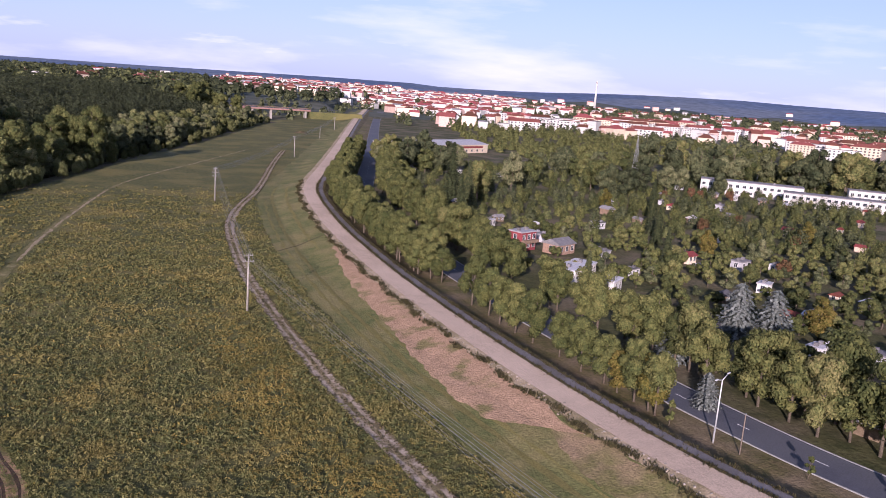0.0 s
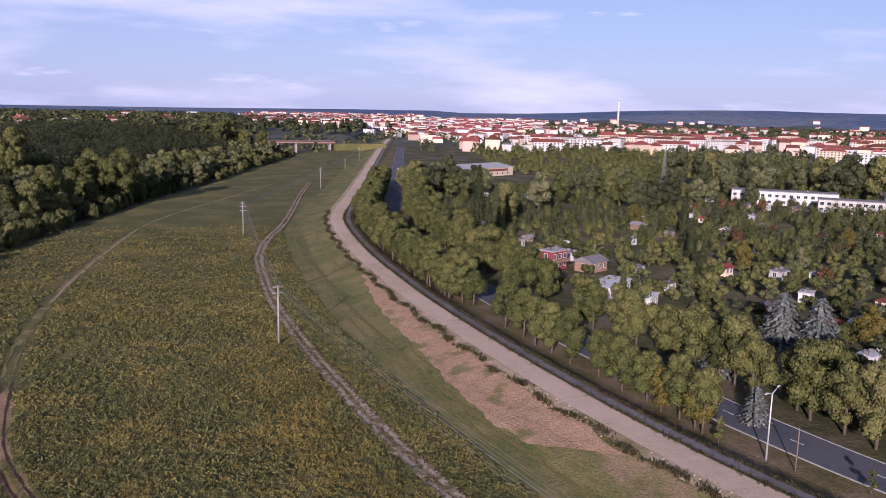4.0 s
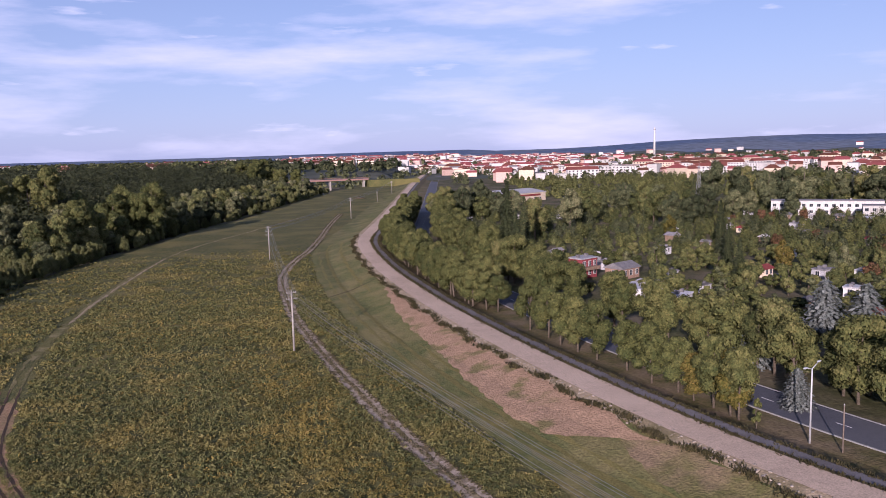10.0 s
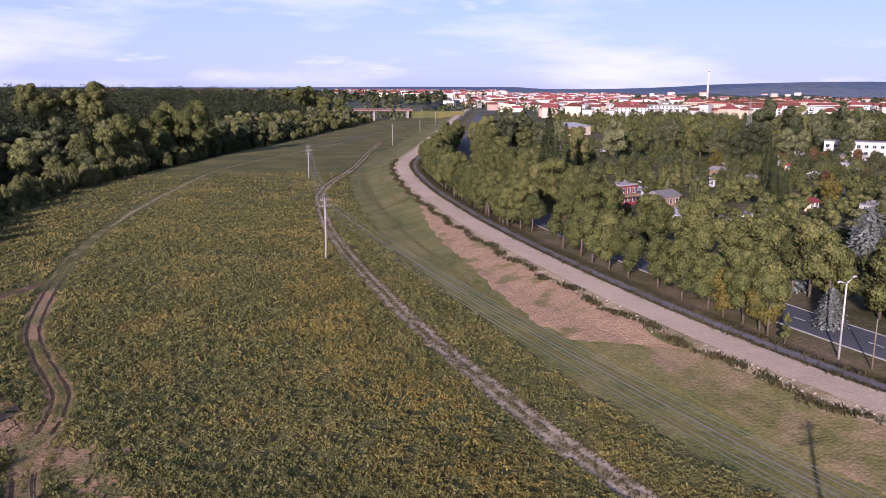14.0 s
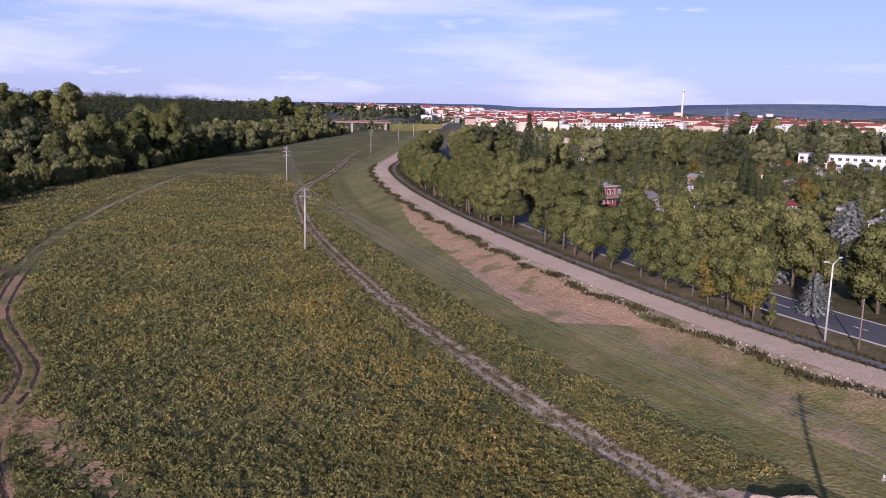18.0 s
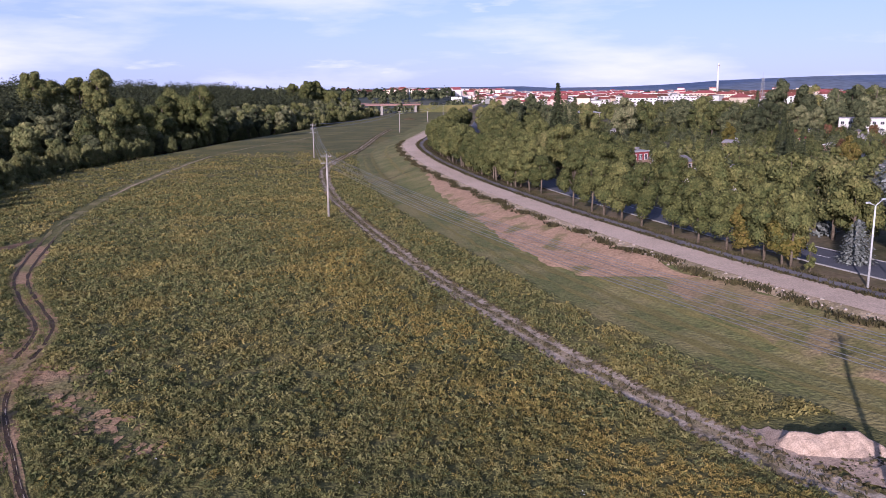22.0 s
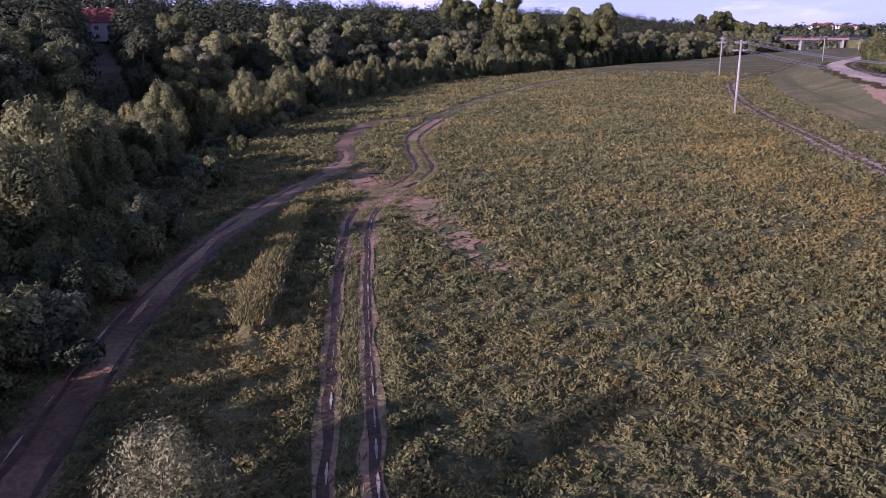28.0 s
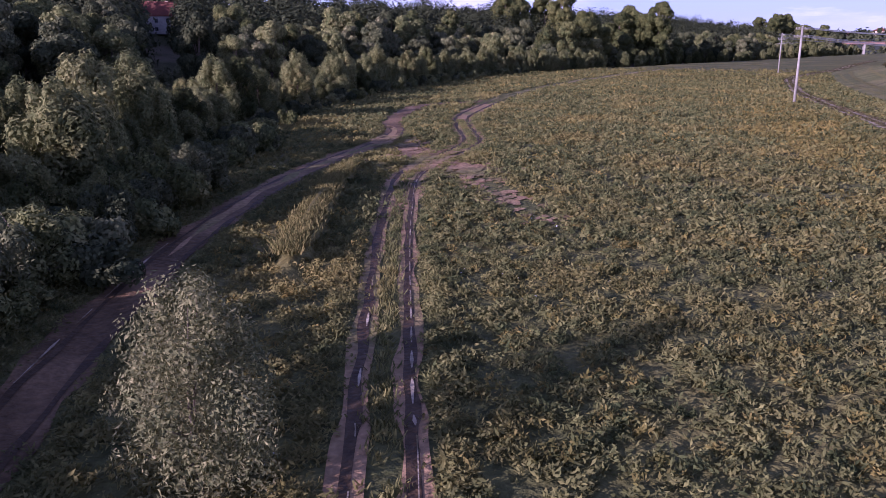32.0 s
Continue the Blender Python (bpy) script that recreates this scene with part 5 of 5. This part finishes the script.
def distant_town(name, label, n, seed):
    """Roofs and walls of the far town, too many and too small to count, in one mesh."""
    r = np.random.default_rng(seed)
    v, f, which = [], [], []
    while len(v) < 10 * n:
        d, a = math.sqrt(r.uniform(0.10, 1)) * 3400, math.radians(r.normal(17, 9) if r.random() < 0.65 else r.uniform(-14, 52))
        x, y = d * math.sin(a), d * math.cos(a)
        if not -14 < math.degrees(a) < 54 or (math.degrees(a) < 5 and r.random() < 0.93) or (math.degrees(a) > 26 and d > 1300 and r.random() < 0.8) or (x - 0.27 * y < 40 and d < 1350):
            continue
        lx, ly, h, t = r.uniform(9, 30), r.uniform(8, 13), r.choice((6.0, 8.5, 11.0, 14.0)), r.uniform(-0.7, 0.7) - a
        top = h + (r.uniform(2.0, 3.4) if r.random() < 0.7 else 0.3)
        z0, i = float(land([x], [y])[0]) - 0.5, len(v)
        for px, py, pz in [(-1, -1, 0), (1, -1, 0), (1, 1, 0), (-1, 1, 0), (-1, -1, h), (1, -1, h), (1, 1, h), (-1, 1, h), (-0.98, 0, top), (0.98, 0, top)]:
            qx, qy = px * lx / 2, py * ly / 2
            v.append((x + qx * math.cos(t) - qy * math.sin(t), y + qx * math.sin(t) + qy * math.cos(t), z0 + pz))
        f += [tuple(i + q for q in c) for c in ((0, 1, 5, 4), (1, 2, 6, 5), (2, 3, 7, 6), (3, 0, 4, 7), (5, 6, 9), (7, 4, 8), (4, 5, 9, 8), (6, 7, 8, 9))]
        wall, roof = r.choice((0, 0, 1, 2)), r.choice((3, 3, 3, 4))
        which += [wall] * 6 + [roof] * 2
    me = mesh(name, v, f, "white")
    for m in ("cream", "pink", "tile", "felt"):
        me.materials.append(M[m])
    me.polygons.foreach_set("material_index", which)
    return tagged(new(name, me), label, "houses", kind="stuff")


distant_town("distant_town", "far white and red-roofed houses spread towards the horizon", 900, 41)
villa = house("riverside_house", "red-roofed white house among the riverside trees", "house", "", 12, 9, 2, "white", "tile", "gable", 5, 3, True)
villa.matrix_basis = put(-188, 250, turn=25, s=0.95)

# ---- the bridge ----
bridge = thing("road_bridge", "long reddish road bridge on pale piers over the river", "bridge", at=pose(78, 876, 0, 0, 0, 3))
part("deck", block("deck", (90, 9, 1.7), "rusty", 0.05), bridge, pose(40, 0, 7.6))
part("roadway", block("roadway", (90, 8, 0.12), "asphalt"), bridge, pose(40, 0, 9.304))
for side in (-1, 1):
    rail = part("railing", block("railing", (90, 0.12, 0.14), "rusty"), bridge, pose(40, side * 4.3, 10.3))
    for k in range(23):
        part("baluster", block("baluster", (0.12, 0.1, 1.0), "rusty"), rail, pose(-44 + k * 4, 0, -0.99))
pier = block("pier", (1.8, 7.0, 13.0), "concrete", 0.15)
for x in (2, 22, 42, 62, 80):
    part("pier", pier, bridge, pose(x, 0, -5.4))
bank_bm = bmesh.new()
box(bank_bm, 0, 0, -2, 60, 22, 9.4)
for v in bank_bm.verts:
    if v.co.z > 0:
        v.co.y *= 0.45
tagged(new("bridge_embankment", bm_mesh("bridge_embankment", bank_bm, "meadow")), "grassy embankment of the bridge road", "embankment", kind="structure").matrix_basis = pose(192, 882, 0, 0, 0, 3)

# ---- sand heap by the track ----
def heaped(long, wide, tall, seed, nx=54, ny=34):
    """A tipped heap: an uneven crest with slumped sides and a ragged foot."""
    bm = bmesh.new()
    bmesh.ops.create_grid(bm, x_segments=nx, y_segments=ny, size=1.0)
    for v in bm.verts:
        x, y = v.co.x, v.co.y
        crest = 0.75 + 0.30 * noise.noise((x * 2.1, seed, 0.0)) - 0.35 * x * x + 0.12 * noise.noise((x * 6.0, seed, 4.0))
        off = abs(y + 0.22 * math.sin(2.4 * x + seed) - 0.12)
        r = math.hypot(x * 0.96, y)
        foot = min(1.0, max(0.0, (1.0 - r) / 0.22 + 0.5 * noise.noise((x * 3, y * 3, seed))))
        z = tall * max(0.0, crest - 0.95 * off) * foot
        z += tall * 0.10 * noise.noise((x * 5, y * 4, seed + 2)) * foot + 0.05 * noise.noise((x * 14, y * 12, seed))
        v.co = Vector((x * long, y * wide, z - 0.06 - 0.35 * max(0.0, r - 0.9)))
    return bm_mesh("sand_heap", bm, "pile", True)


thing("sand_heap", "pale heap of tipped sand beside the field track", "sand heap", data=heaped(3.6, 2.5, 1.75, 3.0), at=put(33.4, 46.9, turn=-32))
thing("sand_spill", "low spread of pale sand beside the field track", "sand", data=heaped(3.6, 2.3, 0.5, 8.0), at=put(35.2, 42.4, turn=-48))

patches("sand_apron", "trampled pale sand between the heap and the track", smooth_line([(30.2, 50), (32, 46), (34.2, 42.6), (36.5, 38.5), (38, 35)], 0.7), 240, 0.75, 0.7, "pile", 84, 0.09)

bm = bmesh.new()
box(bm, 0, 0, -0.04, 1.5, 0.6, 0.2, bevel=0.04)
thing("concrete_slab", "weathered pale concrete slab lying in the grass", "slab", data=bm_mesh("concrete_slab", bm, "concrete"), at=put(25.2, 41.0, turn=-28))
bm = bmesh.new()
bmesh.ops.create_grid(bm, x_segments=24, y_segments=16, size=1.0)
for v in bm.verts:
    r = math.hypot(v.co.x, v.co.y)
    v.co = Vector((v.co.x * 6.5, v.co.y * 4.5, 2.2 * max(0.0, 1 - r) ** 0.8 * (1 + 0.3 * noise.noise((v.co.x * 3, v.co.y * 3, 2))) - 0.15))
thing("earth_mound", "small dark earth mound on the far meadow", "mound", data=bm_mesh("earth_mound", bm, "ridge", True), at=put(111.6, 654.8, turn=10))

# ---- the near willow sapling ----
lone = tree("willow_sapling", "young pale-leaved willow between the lane and the dirt road", "willow", "", 5.4, 0.15, 2.5, 90, 15000, 0.09, 400, "sallow", 0.07, "egg", 0.0, (0.12, 0.24), 2.0, 0.55)
lone.matrix_basis = put(-12.9, 27.5, turn=0)


# ---- grass and rubble ----
def blades(name, label, spots, height, width, per, seed, material, lift=0.0, lean=0.5):
    r = np.random.default_rng(seed)
    c = np.asarray(spots, float)
    base = np.column_stack([c, land(c[:, 0], c[:, 1]) + lift]).repeat(per, 0)
    n = len(base)
    base[:, :2] += r.normal(0, width * 1.6, (n, 2))
    h = height * r.uniform(0.5, 1.3, (n, 1))
    a = r.uniform(0, 2 * np.pi, n)
    side = np.stack([np.cos(a), np.sin(a), 0 * a], 1) * width * r.uniform(0.6, 1.3, (n, 1)) * 0.5
    tip = np.stack([r.normal(0, lean, n), r.normal(0, lean, n), 1 + 0 * a], 1) * h
    q = np.stack([base - side, base + side, base + tip + side * 0.45, base + tip - side * 0.45], 1)
    return tagged(new(name, quads(name, q, material)), label, "grass", kind="stuff")


FORK = smooth_line([(-35, 90), (-31, 85), (-28, 80), (-24, 75), (-20, 72)], 0.7)
FORK_B = smooth_line([(-24, 76), (-19, 69), (-14.5, 62), (-11, 57)], 0.7)


def worn(x, y):
    reach = 0.95 + 0.45 * np.sin(53.0 * x + 31.0 * y)
    return (np.abs(offset(FORK, x, y)) < 2.2 * reach) | (np.abs(offset(FORK_B, x, y)) < 1.7 * reach)


DIAG = smooth_line([(-20, 72), (-11.5, 57.5), (-5, 50.4), (1, 45), (6, 40), (16, 29)], 0.7)


def open_ground(x, y):
    d, w = offset(DIKE, x, y), offset(BANK, x, y)
    return (d < -20.5) & (w > -3.5) & (np.abs(offset(TRACK, x, y)) > 1.6) & (np.abs(offset(LANE, x, y)) > np.where(y > 58, 1.95, 1.5)) & (np.abs(offset(MUD, x, y)) > 2.0) & (
        np.hypot(x - 32.5, y - 45.5) > 4.2) & ((np.abs(offset(DIAG, x, y)) > 1.0) | (np.sin(37 * x) > 0.1))


def herbs(name, label, spots, spread_r, height, size, per, seed, material, slim=1.0):
    """Low leafy clumps of meadow plants."""
    r = np.random.default_rng(seed)
    c = np.asarray(spots, float)
    base = np.column_stack([c, land(c[:, 0], c[:, 1])]).repeat(per, 0)
    big = r.uniform(0.35, 1.45, (len(c), 1)).repeat(per, 0)
    flat = r.normal(0, spread_r, (len(base), 2))
    dome = np.exp(-0.5 * (flat**2).sum(1) / spread_r**2)
    p = base + np.column_stack([flat, (0.15 + 0.85 * dome) * r.uniform(0.45, 1.0, len(base)) * height]) * big
    return tagged(new(name, quads(name, leaf_quads(p, np.array([-0.1, -0.25, 0.75]) + 0 * p, size, r, 0.0, slim, 0.5), material)), label, "grass", kind="stuff")


def thick(x, y, f, g):
    """Where the clumps stand: uneven, with gaps of a few steps."""
    return np.sin(f * x + 2.1 * np.sin(0.37 * f * y)) + np.sin(1.13 * f * y + 1.7 * np.sin(0.45 * f * x + 1)) + g.normal(0, 0.8, len(x))


g = np.random.default_rng(500)
for name, n, (x0, x1, y0, y1), f, r0, h, s, per in (
    ("meadow_grass_near", 30000, (-42, 30, 18, 68), 2.3, 0.20, 0.42, 0.145, 34), ("meadow_grass_middle", 40000, (-60, 40, 52, 155), 1.4, 0.30, 0.50, 0.24, 18),
    ("meadow_grass_far", 36000, (-70, 40, 95, 235), 0.9, 0.45, 0.5, 0.42, 7), ("meadow_grass_distant", 22000, (-66, 60, 165, 330), 0.5, 0.6, 0.4, 0.7, 3)):
    x, y = g.uniform(x0, x1, n), g.uniform(y0, y1, n)
    keep = open_ground(x, y) & (thick(x, y, f, g) > (-0.35 if y0 < 50 else -0.45)) & (g.uniform(0, 1, n) < np.clip((y1 + 4 - y) / (24 if y0 < 50 else 60), 0.0, 1.0)) & ~worn(x, y)
    tr = offset(TRACK, x, y) + 1.6 * np.sin(0.13 * y) + 1.2 * np.sin(0.31 * y + 0.2 * x)
    gold = g.uniform(0, 1, n) < 0.6 * np.clip((tr + 22) / 12, 0, 1) * np.clip((-2.5 - tr) / 3, 0, 1) * np.clip((190 - y) / 60, 0, 1) + 0.12
    for tone, pickd in (("", keep & ~gold), ("_gold", keep & gold)):
        herbs(name + tone, "long golden meadow grass" if tone else "long olive-green meadow grass", np.column_stack([x, y])[pickd], r0, h, s, per, 501 + n + per, "tuftgold" if tone else ("tuft" if y0 < 100 else "tuftfar"), 0.55 if y0 < 50 else 0.65)
x, y = g.uniform(-14, 24, 420), g.uniform(22, 60, 420)
keep = open_ground(x, y) & (np.sin(0.5 * x) + np.sin(0.43 * y + 1) > 0.6) & (g.uniform(0, 1, 420) < 0.35)
herbs("white_flowers", "small white wild flowers in the meadow", np.column_stack([x, y])[keep], 0.25, 0.35, 0.06, 3, 590, "paint")
def beside(line, n, lo, hi, seed, first=0.0, last=1.0):
    r = np.random.default_rng(seed)
    k = r.integers(int(first * len(line)), int(last * (len(line) - 1)), n)
    return line[k] + sideways(line)[k] * r.uniform(lo, hi, n)[:, None] + r.normal(0, 0.2, (n, 2))


blades("rut_grass", "dark grass ridges between wheel ruts", np.concatenate([beside(TRACK, 2200, -0.25, 0.25, 1), beside(TRACK, 1500, 1.25, 1.6, 2), beside(TRACK, 1500, -1.6, -1.25, 7)]), 0.22, 0.12, 4, 520, "weed")
edge = np.concatenate([beside(line, n, lo, hi, 30 + k, 0.0, last) for k, (line, n, lo, hi, last) in enumerate(((MUD, 2400, 1.55, 2.3, 0.75), (MUD, 2400, -2.3, -1.55, 0.75), (LANE, 1500, 1.5, 2.1, 0.22), (LANE, 1500, -2.1, -1.5, 0.22)))])
herbs("track_verge", "uneven grass along the edges of the dirt road and lane", edge, 0.2, 0.3, 0.13, 16, 525, "tuft", 0.5)


def hump(x, y, o):
    return land(x, y) - 0.05 + 1.15 * np.exp(-((o + 4.5) / 0.62) ** 2) * np.clip((y - 41) / 7, 0, 1) * np.clip((69 - y) / 6, 0, 1) * (1 + 0.04 * np.sin(0.5 * y))


berm = tagged(new("earth_berm", ribbon("earth_berm", stretch(LANE, 30, 70), -6.7, -2.4, hump, "dry", 14, 0.05, 95)), "low grassy ridge of yellow grass beside the lane", "ridge", kind="structure")
strip = beside(LANE, 9000, -4.95, -4.05, 3, 0.02, 0.2)
strip = strip[(strip[:, 1] > 44) & (strip[:, 1] < 67)]
blades("lane_grass", "tall dry yellow grass between the lane and the dirt road", strip, 0.35, 0.07, 6, 521, "dry", 0.7, 0.4)
blades("lane_ridge", "dry grass ridge between the wheel ruts of the lane", beside(LANE, 1500, -0.3, 0.3, 4, 0, 0.2), 0.2, 0.07, 5, 524, "tuft", 0.0, 0.5)
r = np.random.default_rng(530)
spots = stretch(FINE, 20, 340)
k = r.integers(0, len(spots), 2600)
along_edge = spots[k] + sideways(spots)[k] * (-4.55 + 0.5 * np.sin(spots[k][:, 1:] * 0.35) + r.normal(0, 0.28, (len(k), 1)))
keep = np.sin(along_edge[:, 1] * 0.9) + r.uniform(-1.2, 1.2, len(k)) > -0.3
blades("edge_weeds", "dark weeds along the crumbling road edge", along_edge[keep], 0.38, 0.22, 7, 531, "weed", 0.55)
k = r.integers(0, len(spots), 2600)
along_edge = spots[k] + sideways(spots)[k] * np.where(r.uniform(size=(len(k), 1)) < 0.5, 2.75, 5.5) + r.normal(0, 0.12, (len(k), 2))
blades("path_weeds", "dark weeds beside the footpath on the dike", along_edge, 0.3, 0.2, 6, 532, "weed", 0.55)
k = r.integers(0, len(spots), 1500)
c = spots[k] + sideways(spots)[k] * r.normal(-3.6, 0.7, (len(k), 1))
z = np.interp(offset(DIKE, c[:, 0], c[:, 1]), RISE_D, RISE_Z)
ico_bm = bmesh.new()
bmesh.ops.create_icosphere(ico_bm, subdivisions=1, radius=1.0)
ico_v, ico_f = np.array([v.co[:] for v in ico_bm.verts]), [[v.index for v in f.verts] for f in ico_bm.faces]
ico_bm.free()
rv, rf = [], []
for i in range(len(c)):
    s = 0.07 + 0.22 * r.random() ** 2
    rf += [[q + 12 * i for q in f] for f in ico_f]
    rv.append(ico_v * s * r.uniform(0.6, 1.2, (12, 1)) * (1, 1, 0.7) + (c[i][0], c[i][1], z[i] + 0.04))
tagged(new("edge_rubble", mesh("edge_rubble", np.concatenate(rv), rf, "stone")), "loose stones along the sandy road edge", "stones", kind="stuff")

# clods of dark earth along the field track
r = np.random.default_rng(540)
run = stretch(TRACK, 30, 170)
k = r.integers(0, len(run), 1500)
c = run[k] + sideways(run)[k] * (np.where(r.uniform(size=(len(k), 1)) < 0.6, 1.35, np.where(r.uniform(size=(len(k), 1)) < 0.5, -1.3, 0.0)) + r.normal(0, 0.22, (len(k), 1)))
c = np.concatenate([c, np.column_stack([r.normal(34.0, 1.7, 170), r.normal(44.3, 1.9, 170)])])
z = land(c[:, 0], c[:, 1])
cv, cf = [], []
for i in range(len(c)):
    cf += [[q + 12 * i for q in f] for f in ico_f]
    cv.append(ico_v * (0.07 + 0.17 * r.random() ** 2) * r.uniform(0.6, 1.2, (12, 1)) * (1, 1, 0.75) + (c[i][0], c[i][1], z[i] + 0.12))
tagged(new("track_clods", mesh("track_clods", np.concatenate(cv), cf, "ridge")), "dark clods of earth along the field track", "clods", kind="stuff")
